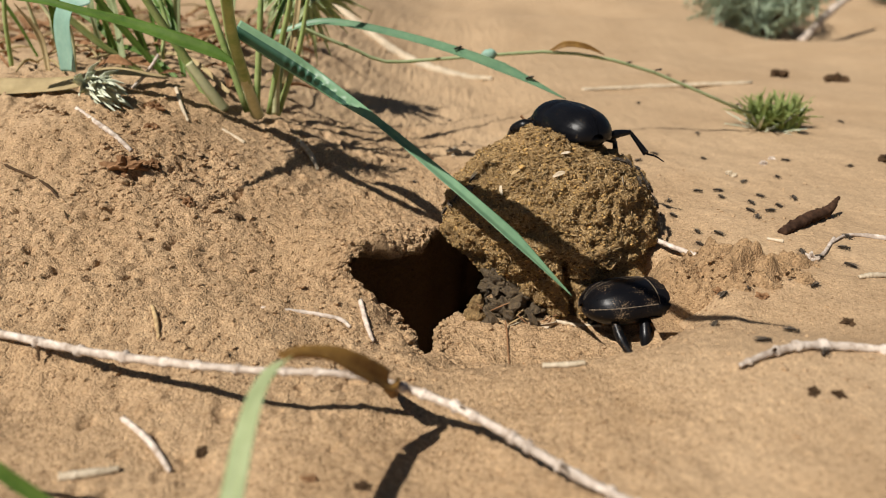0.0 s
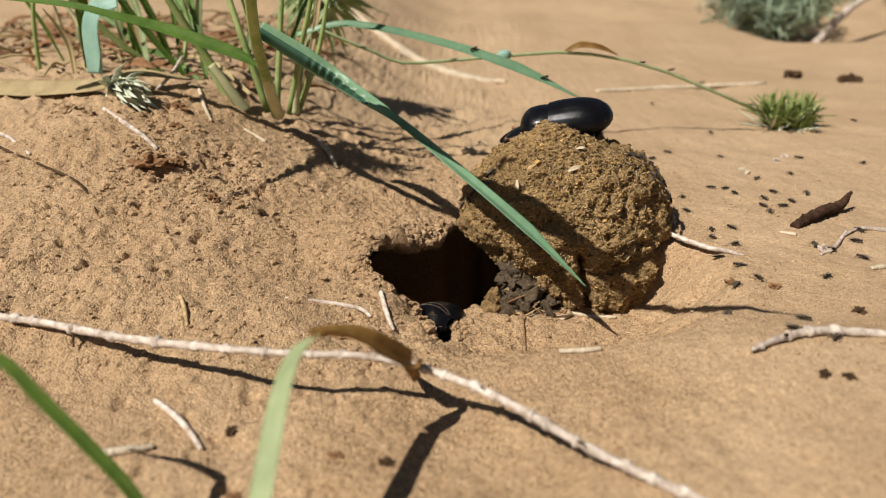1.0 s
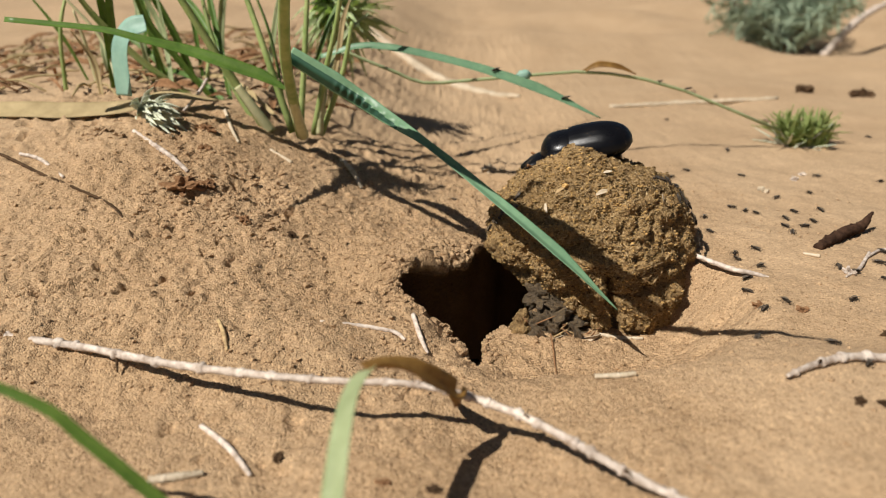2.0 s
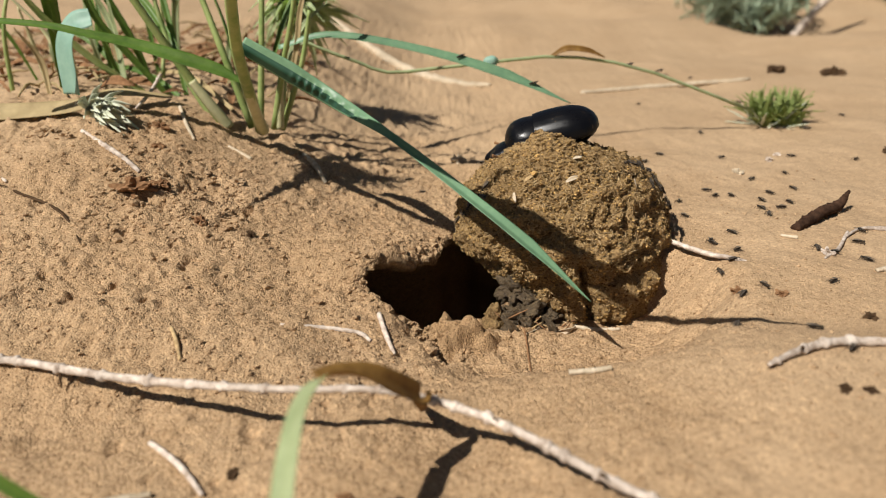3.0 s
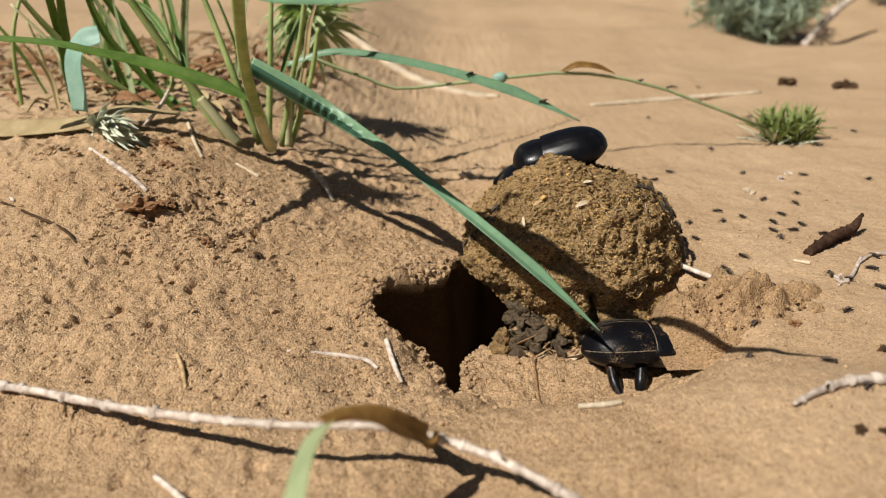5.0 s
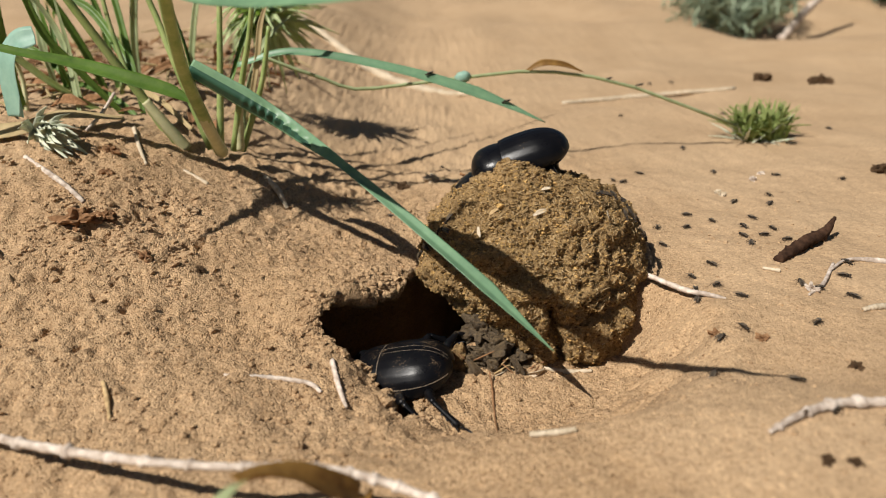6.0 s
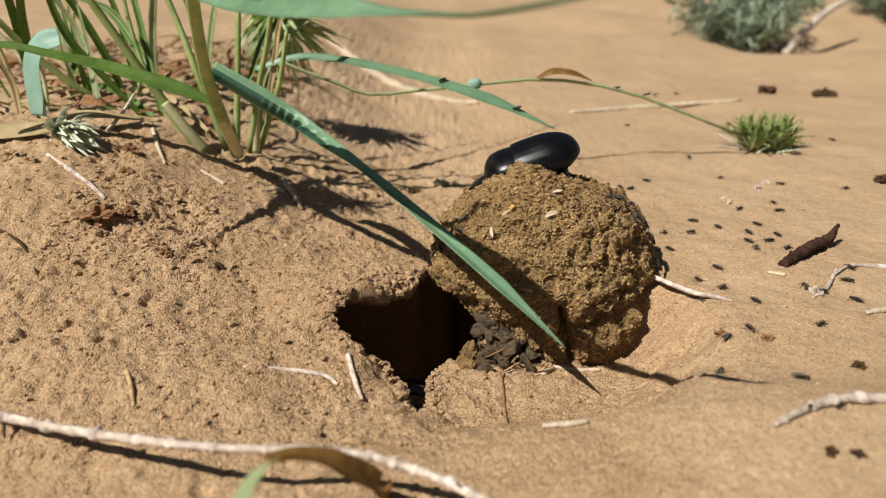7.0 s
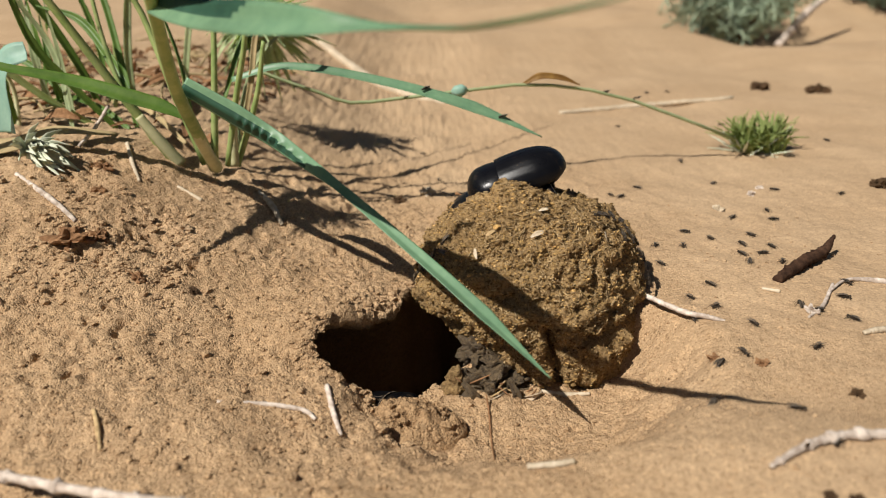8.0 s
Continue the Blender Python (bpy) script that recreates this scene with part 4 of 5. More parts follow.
def knotty_twig(label, points, radii, knots, seed):
    """A bleached twig: its shaft, swollen knots and the stubs of side shoots."""
    pts = [Vector(p) for p in points]
    root = pts[0].copy()
    twig = thing("twig", label, "twig", root)
    bm = bmesh.new()
    tube(bm, [p - root for p in pts], radii, 14 * len(pts), 10, 0.4, seed)
    part("shaft", bm, TWIG, twig)
    line = spline([p - root for p in pts], 200)
    r = random.Random(seed)
    for k in range(knots):
        i = int((k + r.uniform(0.3, 0.8)) / knots * 199)
        w = lerp_list(radii, i / 200)
        bm = bmesh.new()
        way = (line[i + 1] - line[i]).to_track_quat("X", "Z").to_matrix()
        blob(bm, line[i], (w * r.uniform(1.2, 2.0), w * r.uniform(1.2, 1.5), w * r.uniform(1.15, 1.4)), 3, 0.35, 700, k + seed, way)
        part("knot", bm, TWIG, twig)
        if k % 4 == 1:
            bm = bmesh.new()
            d = Vector((r.uniform(-1, 1), r.uniform(-1, 1), r.uniform(-0.6, 0.6))).normalized()
            tube(bm, [line[i], line[i] + d * w * 2, line[i] + d * w * 4 + Vector((0, 0, -w))], [w * 0.5, w * 0.4, w * 0.2], 5, 6, 0.3, k)
            part("side_shoot", bm, BARK, twig, "dark broken side shoot")
    return twig


long_twig = knotty_twig("long knotty bleached white twig lying across the sand",
                        [(-0.150, 0.142, 0.012), (-0.1082, 0.1322, 0.0125), (-0.0870, 0.1259, 0.0135), (-0.0659, 0.1168, 0.0150), (-0.0469, 0.1080, 0.0180), (-0.0308, 0.1024, 0.0200),
                         (-0.0168, 0.1014, 0.0200), (-0.0076, 0.0996, 0.0190), (0.0014, 0.0955, 0.0180), (0.0097, 0.0895, 0.0170), (0.0172, 0.0831, 0.0160), (0.0242, 0.0784, 0.0150), (0.0340, 0.0720, 0.0140)],
                        [0.0009, 0.0009, 0.0008, 0.0008, 0.0007, 0.0006, 0.0006, 0.0007, 0.0007, 0.0007, 0.0007, 0.0007], 26, 2)
white_stick = knotty_twig("short bleached white twig on the sand",
                          [(0.0508, 0.1078, 0.0176), (0.0582, 0.1116, 0.0180), (0.0660, 0.1138, 0.0180), (0.0780, 0.1138, 0.0172), (0.0900, 0.1122, 0.0165)], [0.0004, 0.0007, 0.0008, 0.0008, 0.0007], 6, 3)
log = rod("bark_piece", "curved dark brown piece of bark half buried in sand", "bark",
          [(0.0893, 0.1795, 0.0128), (0.0950, 0.1838, 0.0136), (0.1013, 0.1884, 0.0142), (0.1075, 0.1928, 0.0142), (0.1122, 0.1968, 0.0168)],
          [0.0012, 0.0015, 0.0016, 0.0014, 0.0004], DARK_BARK, 10, 0.65, seed=5)
log.location.z += 0.0006
for pts, rad, mat, label, seed in (
        ([(0.0554, 0.1768, 0.0125), (0.0615, 0.1665, 0.0130), (0.0660, 0.1635, 0.0130), (0.0695, 0.1620, 0.0125)], [0.0006, 0.0007, 0.0006, 0.0004], TWIG, "pale knotty twig stuck in sand beside the dung ball", 6),
        ([(-0.0397, 0.1425, 0), (-0.0304, 0.1432, 0), (-0.0228, 0.1416, 0), (-0.0201, 0.1396, 0)], [0.0003, 0.0005, 0.0005, 0.0004], TWIG, "thin pale stick lying before the burrow", 7),
        ([(-0.0188, 0.1492, 0), (-0.0169, 0.1419, 0), (-0.0149, 0.1360, 0)], [0.0006, 0.0006, 0.0004], TWIG, "short pale stick at the edge of the burrow", 8),
        ([(-0.0610, 0.1369, 0), (-0.0585, 0.1320, 0), (-0.0568, 0.1279, 0)], [0.0004, 0.0005, 0.0003], FIBRE, "short straw stub in the sand", 9),
        ([(-0.0699, 0.2290, 0), (-0.0622, 0.2247, 0)], [0.0005, 0.0006], FLAKE, "short pale straw on the mound", 10),
        ([(-0.0877, 0.2424, 0), (-0.0830, 0.2320, 0), (-0.0780, 0.2219, 0)], [0.0006, 0.0006, 0.0004], FLAKE, "short pale straw below the grass", 11),
        ([(-0.1083, 0.2155, 0), (-0.0980, 0.2075, 0), (-0.0920, 0.2020, 0), (-0.0862, 0.1972, 0)], [0.0006, 0.0008, 0.0007, 0.0006], TWIG, "thin pinkish dry twig on the mound", 12),
        # dark strand added in place of a thin cast shadow across the mound
        ([(-0.1600, 0.2140, 0), (-0.1424, 0.2034, 0), (-0.1271, 0.1934, 0), (-0.1143, 0.1865, 0), (-0.1003, 0.1784, 0), (-0.0905, 0.1660, 0)], [0.0005, 0.0005, 0.0005, 0.0004, 0.0004, 0.0002], BARK, "thin dark strand standing for a shadow line on the mound", 13),
        ([(-0.1391, 0.2052, 0), (-0.1318, 0.2026, 0), (-0.1193, 0.1908, 0)], [0.0005, 0.0006, 0.0004], TWIG, "thin forked white twig on the mound", 14),
        ([(-0.0549, 0.1044, 0), (-0.0482, 0.0985, 0), (-0.0428, 0.0922, 0)], [0.0005, 0.0006, 0.0004], TWIG, "short bent pale twig", 15),
        ([(-0.0587, 0.0896, 0), (-0.0544, 0.0905, 0), (-0.0505, 0.0918, 0)], [0.0007, 0.0008, 0.0005], FLAKE, "short pale straw on smooth sand", 16),
        ([(0.0878, 0.1607, 0), (0.0936, 0.1658, 0), (0.1018, 0.1768, 0)], [0.0003, 0.0005, 0.0004], TWIG, "pale crooked twig among flies", 17),
        ([(0.0980, 0.1720, 0), (0.1065, 0.1788, 0), (0.1150, 0.1780, 0), (0.1230, 0.1740, 0)], [0.0003, 0.0004, 0.0008, 0.0006], TWIG, "pale crooked twig with a thick end", 18),
        ([(0.0964, 0.1537, 0), (0.1000, 0.1548, 0), (0.1060, 0.1560, 0)], [0.0005, 0.0008, 0.0006], FLAKE, "pale flat straw on the sand", 19),
        ([(0.0840, 0.1760, 0), (0.0872, 0.1735, 0)], [0.0004, 0.0005], FLAKE, "tiny white straw beside the bark", 21),
        ([(0.0719, 0.3809, 0), (0.1090, 0.3887, 0), (0.1644, 0.3935, 0)], [0.0010, 0.0014, 0.0010], FLAKE, "long pale dry stalk on the far sand", 22),
        ([(-0.0892, 0.6000, 0), (-0.0310, 0.4900, 0), (0.0058, 0.4500, 0), (0.0284, 0.4300, 0)], [0.0025, 0.0030, 0.0026, 0.0012], FLAKE, "pale dry stalk lying behind the grass", 23),
        ([(0.0185, 0.1171, 0), (0.0229, 0.1170, 0), (0.0264, 0.1170, 0)], [0.0005, 0.0006, 0.0005], FLAKE, "short straw chip on the trough's edge", 24),
        ([(0.0280, 0.1600, 0), (0.0330, 0.1590, 0), (0.0390, 0.1590, 0)], [0.0004, 0.0007, 0.0004], FLAKE, "short straw under the dung ball", 25),
        ([(-0.0996, 0.2362, 0), (-0.0980, 0.2450, 0.003), (-0.0970, 0.2560, 0.008)], [0.0005, 0.0006, 0.0005], TWIG, "thin white twig leaning by the grass", 26),
        ([(-0.0500, 0.2420, 0), (-0.0440, 0.2330, 0.001), (-0.0400, 0.2260, 0)], [0.0008, 0.0010, 0.0006], FLAKE, "pale dry sheath at the foot of the grass", 27)):
    pts = [(x, y, z if z > 0.0121 else gz(x, y) + z + 0.0004) for x, y, z in pts]
    rod("stick", label, "stick", pts, rad, mat, 7, 0.4, "dry sticks", seed=seed)

rod("rootlet", "thin dark rootlet hanging from the torn dung", "rootlet", [(0.0150, 0.1560, 0.0000), (0.0152, 0.1520, gz(0.0152, 0.152) + 0.0004), (0.0150, 0.1440, gz(0.0150, 0.144) + 0.0003), (0.0148, 0.1360, gz(0.0148, 0.136) + 0.0003)], [0.0002, 0.00026, 0.00024, 0.00015], LITTER, 6, 0.4, seed=50)
# dark fragments and clods on the mound
rnd = random.Random(11)
for x, y, r, mat, label in ((-0.0858, 0.1915, 0.0042, LITTER, "rusty crumbled dung fragment on the mound"), (-0.0800, 0.1935, 0.0026, LITTER, "rusty crumb on the mound"),
                            (-0.0657, 0.1790, 0.0018, LITTER, "dark crumb on the mound"), (-0.0700, 0.1830, 0.0012, LITTER, "dark crumb on the mound"), (-0.0536, 0.1799, 0.0013, BARK, "dark crumb on the mound"),
                            (-0.0884, 0.2246, 0.0022, LITTER, "rusty crumb below the grass"), (-0.1179, 0.2153, 0.0024, SAND, "sand clod on the mound"), (-0.1110, 0.2110, 0.0018, SAND, "sand clod on the mound"),
                            (-0.0860, 0.2130, 0.0018, LITTER, "rusty crumb on the mound"), (-0.0720, 0.2080, 0.0016, SAND, "sand clod on the mound"), (-0.0620, 0.2060, 0.0020, SAND, "sand clod on the mound"),
                            (0.0604, 0.1008, 0.0011, BARK, "small dark seed on the sand"), (0.0642, 0.1001, 0.0009, BARK, "small dark seed on the sand"), (0.0824, 0.1313, 0.0012, BARK, "small dark crumb on the sand"), (0.0958, 0.2350, 0.0016, FLAKE, "small whitish flake on the sand"),
                            (0.1116, 0.2470, 0.0014, TWIG, "small white downy seed on sand"), (0.1169, 0.2526, 0.0012, TWIG, "small white downy seed on sand"), (0.0900, 0.1640, 0.0016, TWIG, "small whitish crumb beside a twig"),
                            (0.1560, 0.2480, 0.0030, BARK, "small brown crumb on far sand"), (0.0700, 0.1440, 0.0012, LITTER, "rusty crumb on loose sand"), (0.0620, 0.1480, 0.0011, LITTER, "rusty crumb on loose sand"),
                            (0.1900, 0.4200, 0.0045, BARK, "brown crumb on far sand"), (0.2150, 0.4050, 0.0050, BARK, "brown crumb on far sand"), (0.0040, 0.2750, 0.0030, FLAKE, "greyish dry seed head on the sand"),
                            (-0.0060, 0.2680, 0.0026, BARK, "greyish crumb on the sand"), (-0.0390, 0.0960, 0.0009, BARK, "tiny dark crumb on smooth sand"), (-0.0200, 0.0880, 0.0009, LITTER, "tiny rusty crumb on smooth sand"),
                            (-0.0340, 0.0800, 0.0010, LITTER, "tiny rusty crumb on smooth sand"), (-0.0120, 0.0860, 0.0010, BARK, "tiny dark crumb on smooth sand")):
    bm = bmesh.new()
    blob(bm, (0, 0, 0), (r, r * rnd.uniform(0.6, 0.9), r * 0.55), 4, 1.0, 2.4 / r, rnd.uniform(0, 9))
    ob = part("crumb", bm, mat, None, "", False)
    ob.matrix_basis = pose(x, y, gz(x, y) + r * 0.15, 0, 0, rnd.uniform(0, 180))
    tagged(ob, label, "crumb", "crumbs on the sand")

# small clods of the dug-out sand strewn over the mound
items = []
for count, x0, x1, y0, y1, size in ((2200, -0.13, 0.0, 0.115, 0.245, 0.00026), (700, -0.095, -0.055, 0.17, 0.215, 0.00034), (1100, -0.06, 0.06, 0.125, 0.20, 0.00022), (900, 0.0, 0.13, 0.075, 0.24, 0.00017)):
    for _ in range(count):
        x, y = rnd.uniform(x0, x1), rnd.uniform(y0, y1)
        q = abs(rnd.gauss(0, size)) + 0.00012
        if mouth_depth(np.array([x]), np.array([y]))[0] > -0.0015:
            continue
        items.append(((x, y, gz(x, y) + q * 0.25), (q * 1.2, q, q * 0.8)))
# broken crumbs along the rim of the burrow
for (ax, ay), (bx, by) in zip(MOUTH, np.roll(MOUTH, -1, 0)):
    for _ in range(26):
        u = rnd.random()
        x, y = ax + (bx - ax) * u + rnd.gauss(-0.0012 if ax < -0.004 else 0.0006, 0.0016), ay + (by - ay) * u + rnd.gauss(0, 0.0016)
        q = 0.00020 + abs(rnd.gauss(0, 0.00042))
        if -0.006 < mouth_depth(np.array([x]), np.array([y]))[0] < -0.0006 and x < 0.004:
            items.append(((x, y, gz(x, y) + q * 0.2), (q * 1.2, q, q * 0.8)))
# and clinging to its broken edge
for (ax, ay), (bx, by) in zip(MOUTH, np.roll(MOUTH, -1, 0)):
    for _ in range(70):
        u = rnd.random()
        x, y = ax + (bx - ax) * u + rnd.gauss(0, 0.0008), ay + (by - ay) * u + rnd.gauss(0, 0.0008)
        q = 0.00025 + abs(rnd.gauss(0, 0.00035))
        if -0.0010 < mouth_depth(np.array([x]), np.array([y]))[0] < 0.0004 and x < 0.004:
            items.append(((x, y, gz(x, y) - rnd.uniform(0.0, 0.0016)), (q * 1.2, q, q)))
tagged(lumps("sand_crumbs", items, SAND, None, 7), "loose crumbs of dry sand on the mound", "sand", kind="stuff")

# dead leaves and stalks behind the grass
bm = bmesh.new()
for _ in range(190):
    x, y = rnd.uniform(-0.26, -0.062), rnd.uniform(0.262, 0.46)
    a, ln = rnd.uniform(0, 6.28), rnd.uniform(0.006, 0.022)
    z = gz(x, y) + 0.0008
    d = Vector((math.cos(a), math.sin(a), rnd.uniform(-0.05, 0.35)))
    p = Vector((x, y, z))
    w = rnd.uniform(0.0012, 0.0045)
    blade(bm, [p, p + d * ln * 0.5 + Vector((0, 0, ln * 0.12)), p + d * ln], [w * 0.5, w, w * 0.2], 0.5, 5, 0.0003, (rnd.uniform(-0.5, 0.5), -0.3, 1), rnd.uniform(-60, 60))
tagged(part("plant_litter", bm, LITTER, None, "dead brown leaves and stalks behind the grass"), "", "litter", kind="stuff")
bm = bmesh.new()
for _ in range(130):
    x, y = rnd.uniform(-0.26, -0.06), rnd.uniform(0.262, 0.46)
    a, ln = rnd.uniform(0, 6.28), rnd.uniform(0.008, 0.03)
    z = gz(x, y) + 0.0010
    d = Vector((math.cos(a), math.sin(a), rnd.uniform(-0.02, 0.3)))
    p = Vector((x, y, z))
    tube(bm, [p, p + d * ln * 0.5 + Vector((0, 0, ln * 0.1)), p + d * ln], [0.0004, 0.0006, 0.0003], 5, 5)
tagged(part("dry_stalks", bm, LEAF_DRY, None, "pale dry stalks strewn behind the grass"), "", "litter", kind="stuff")

# dead blade and withered flower head beside the clump
x0 = Vector((-0.1372, 0.2273, gz(-0.1372, 0.2273)))
bm = bmesh.new()
blade(bm, [Vector((x, y, gz(x, y) + h)) - x0 for x, y, h in [(-0.1850, 0.2340, 0.001), (-0.1500, 0.2320, 0.0018), (-0.1372, 0.2310, 0.0022), (-0.1154, 0.2290, 0.0030), (-0.1029, 0.2310, 0.0060), (-0.0870, 0.2348, 0.0075)]],
      [0.0060, 0.0070, 0.0070, 0.0055, 0.0036, 0.0012], 0.15, 40, 0.0003, (0, -0.7, 1))
ob = part("dead_blade", bm, LEAF_DRY)
ob.location = x0
tagged(ob, "long dead straw-coloured blade lying on the sand", "dead leaf")
x0 = Vector((-0.1050, 0.2235, gz(-0.105, 0.2235)))
withered = add_head(None, (-0.1090, 0.2255, x0.z + 0.0035), (0.85, -0.5, -0.10), 80, 0.0140, 0.34, AWN_DRY, 21, x0, "withered_flower_head", 2.2)
withered.location = x0
tagged(withered, "withered pale flower head lying on the sand", "flower head")

# runner that arches over the sand to a spiky tuft
runner = thing("runner", "thin green grass runner with a pale knot", "grass runner", (-0.0570, 0.254, 0.0300))
RUN = runner.location.copy()
add_stem(runner, [(-0.0570, 0.254, 0.0300), (-0.0545, 0.258, 0.0480), (-0.0495, 0.262, 0.0561), (-0.0409, 0.264, 0.0528), (-0.0311, 0.266, 0.0486), (-0.0207, 0.268, 0.0442), (-0.0040, 0.270, 0.0446), (0.0166, 0.272, 0.0458), (0.0445, 0.278, 0.0460),
                  (0.0769, 0.283, 0.0390), (0.1230, 0.290, 0.0200)],
         [0.0006] * 11, LEAF_OLIVE, RUN, "stalk")
bm = bmesh.new()
blob(bm, Vector((0.0166, 0.272, 0.0462)) - RUN, (0.0026, 0.0020, 0.0020), 3, 0.4, 300, 3)
part("knot", bm, LEAF_PALE, runner, "pale bristly knot")
add_blade(runner, [(0.0390, 0.277, 0.0462), (0.0450, 0.277, 0.0490), (0.0530, 0.278, 0.0480), (0.0600, 0.279, 0.0450)], [0.0010, 0.0024, 0.0020, 0.0003], LEAF_BROWN, "small dark bract", 0.3, (0, -1, 0.5), 0, None, RUN, "bract")

TUFT = make_plain("yellow_green_spike", (0.22, 0.29, 0.08), (0.42, 0.47, 0.17), 300, 0.5, 0.35, 0.0001, (1, 1, 1), 0.35)
tuft_at = Vector((0.1360, 0.2990, gz(0.136, 0.299) - 0.001))
tuft = thing("grass_tuft", "low cushion of spiky yellow-green leaves", "grass tuft", tuft_at)
bm = bmesh.new()
for _ in range(210):
    a, e = rnd.uniform(0, 6.28), rnd.uniform(0.3, 1.45)
    d = Vector((math.cos(a) * math.cos(e), math.sin(a) * math.cos(e), math.sin(e)))
    c = Vector((rnd.uniform(-0.008, 0.008), rnd.uniform(-0.006, 0.006), 0.0015))
    ln = rnd.uniform(0.010, 0.017)
    w = rnd.uniform(0.0009, 0.0017)
    blade(bm, [c, c + d * ln * 0.55 + Vector((0, 0, 0.0015)), c + d * ln], [w, w * 1.1, w * 0.1], 0.5, 6, 0.0002, (d.x, d.y, 0.6))
tagged(part("foliage", bm, TUFT, tuft, "stiff pointed yellow-green leaves"), kind="stuff")
bm = bmesh.new()
for _ in range(60):
    a, e = rnd.uniform(0, 6.28), rnd.uniform(0.0, 0.9)
    d = Vector((math.cos(a) * math.cos(e), math.sin(a) * math.cos(e), math.sin(e)))
    c = Vector((rnd.uniform(-0.009, 0.009), rnd.uniform(-0.007, 0.007), 0.001))
    ln = rnd.uniform(0.006, 0.013)
    blade(bm, [c, c + d * ln * 0.55, c + d * ln], [0.0010, 0.0013, 0.0001], 0.4, 6, 0.0002, (d.x, d.y, 0.6))
tagged(part("dry_foliage", bm, AWN_DRY, tuft, "pale dry leaf tips"), kind="stuff")


def make_shrub(at, size, seed, label):
    """A low shrub of branching twigs and many narrow leaves."""
    r = random.Random(seed)
    shrub = thing("shrub", label, "shrub", at)
    tips = []
    for k in range(9):
        a = r.uniform(0, 6.28)
        d = Vector((math.cos(a), math.sin(a) * 0.8, r.uniform(0.3, 1.1))).normalized()
        ln = size * r.uniform(0.6, 1.0)
        pts = [Vector((0, 0, -0.004)), d * ln * 0.4 + Vector((0, 0, ln * 0.1)), d * ln]
        bm = bmesh.new()
        tube(bm, pts, [size * 0.03, size * 0.022, size * 0.008], 8, 6, 0.3, k)
        part("branch", bm, BARK, shrub)
        tips += [pts[1].lerp(pts[2], q) for q in (0.1, 0.4, 0.7, 1.0)] + [pts[0].lerp(pts[1], 0.7)]
    bm = bmesh.new()
    for c in tips:
        for _ in range(34):
            d = Vector((r.gauss(0, 1), r.gauss(0, 1), r.gauss(0.35, 0.8))).normalized()
            p = c + Vector((r.gauss(0, 1), r.gauss(0, 1), r.gauss(0, 0.7))) * size * 0.10
            p.z = max(p.z, 0.001)
            ln, w = size * r.uniform(0.10, 0.24), size * r.uniform(0.02, 0.045)
            blade(bm, [p, p + d * ln * 0.5, p + d * ln - Vector((0, 0, ln * 0.15))], [w * 0.4, w, w * 0.2], 0.4, 3, 0.0004, tuple(d.orthogonal()))
    tagged(part("foliage", bm, SHRUB, shrub, "grey-green narrow leaves"), kind="stuff")
    return shrub


make_shrub((0.285, 0.690, gz(0.285, 0.690)), 0.080, 3, "low grey-green shrub on bare sand")
make_shrub((0.480, 0.800, gz(0.480, 0.800)), 0.060, 6, "low shrub with dead twigs far off")
rod("branch", "bleached dead branch leaning on the shrub", "branch", [(0.310, 0.655, gz(0.31, 0.655) + 0.004), (0.345, 0.675, 0.030), (0.385, 0.700, 0.045)], [0.0035, 0.0035, 0.002], TWIG, 8, 0.4, seed=40)

# a blade bowing to the ground close to the eye, with a withered tip
near_leaf = thing("grass_shoot", "pale green grass blade with a withered brown tip", "grass shoot", (-0.0238, 0.0519, gz(-0.0238, 0.0519)))
NEAR = near_leaf.location.copy()
add_blade(near_leaf, [(-0.0238, 0.0519, 0.0095), (-0.0235, 0.0549, 0.0166), (-0.0232, 0.0559, 0.0237), (-0.0232, 0.0599, 0.0264), (-0.0229, 0.0639, 0.0295), (-0.0228, 0.0691, 0.0322), (-0.0224, 0.0746, 0.0344), (-0.0216, 0.0794, 0.0347), (-0.0207, 0.0827, 0.0342)],
          [0.0028, 0.0031, 0.0034, 0.0035, 0.0035, 0.0033, 0.0030, 0.0033, 0.0030], LEAF_OLIVE, "pale green lower blade", 0.12, (-0.6, -0.5, 1.0), 0, None, NEAR, "blade")
add_blade(near_leaf, [(-0.0207, 0.0827, 0.0342), (-0.0185, 0.0855, 0.0329), (-0.0151, 0.0891, 0.0300), (-0.0106, 0.0932, 0.0251), (-0.0079, 0.0975, 0.0202), (-0.0080, 0.1070, 0.0120), (-0.0086, 0.1115, 0.0098)],
          [0.0033, 0.0036, 0.0040, 0.0038, 0.0030, 0.0020, 0.0005], LEAF_BROWN, "withered brown curled tip", 0.5, [(-0.6, -0.5, 1.0), (-0.3, -0.7, 0.9), (-0.2, -0.8, 0.8)], 0, None, NEAR, "tip")
left_near = thing("grass_shoot", "green grass blade leaning close to the eye", "grass shoot", (-0.0440, 0.070, gz(-0.044, 0.07)))
LN = left_near.location.copy()
add_blade(left_near, [(-0.0410, 0.0700, 0.0100), (-0.0440, 0.0700, 0.0185), (-0.0487, 0.0700, 0.0257), (-0.0538, 0.0700, 0.0328), (-0.0577, 0.0700, 0.0378), (-0.0680, 0.0700, 0.0440), (-0.0800, 0.0700, 0.0480)],
          [0.0017, 0.0018, 0.0018, 0.0017, 0.0015, 0.0012, 0.0004], LEAF_BRIGHT, "", 0.3, (0.4, -1, 0.3), 0, None, LN, "blade")


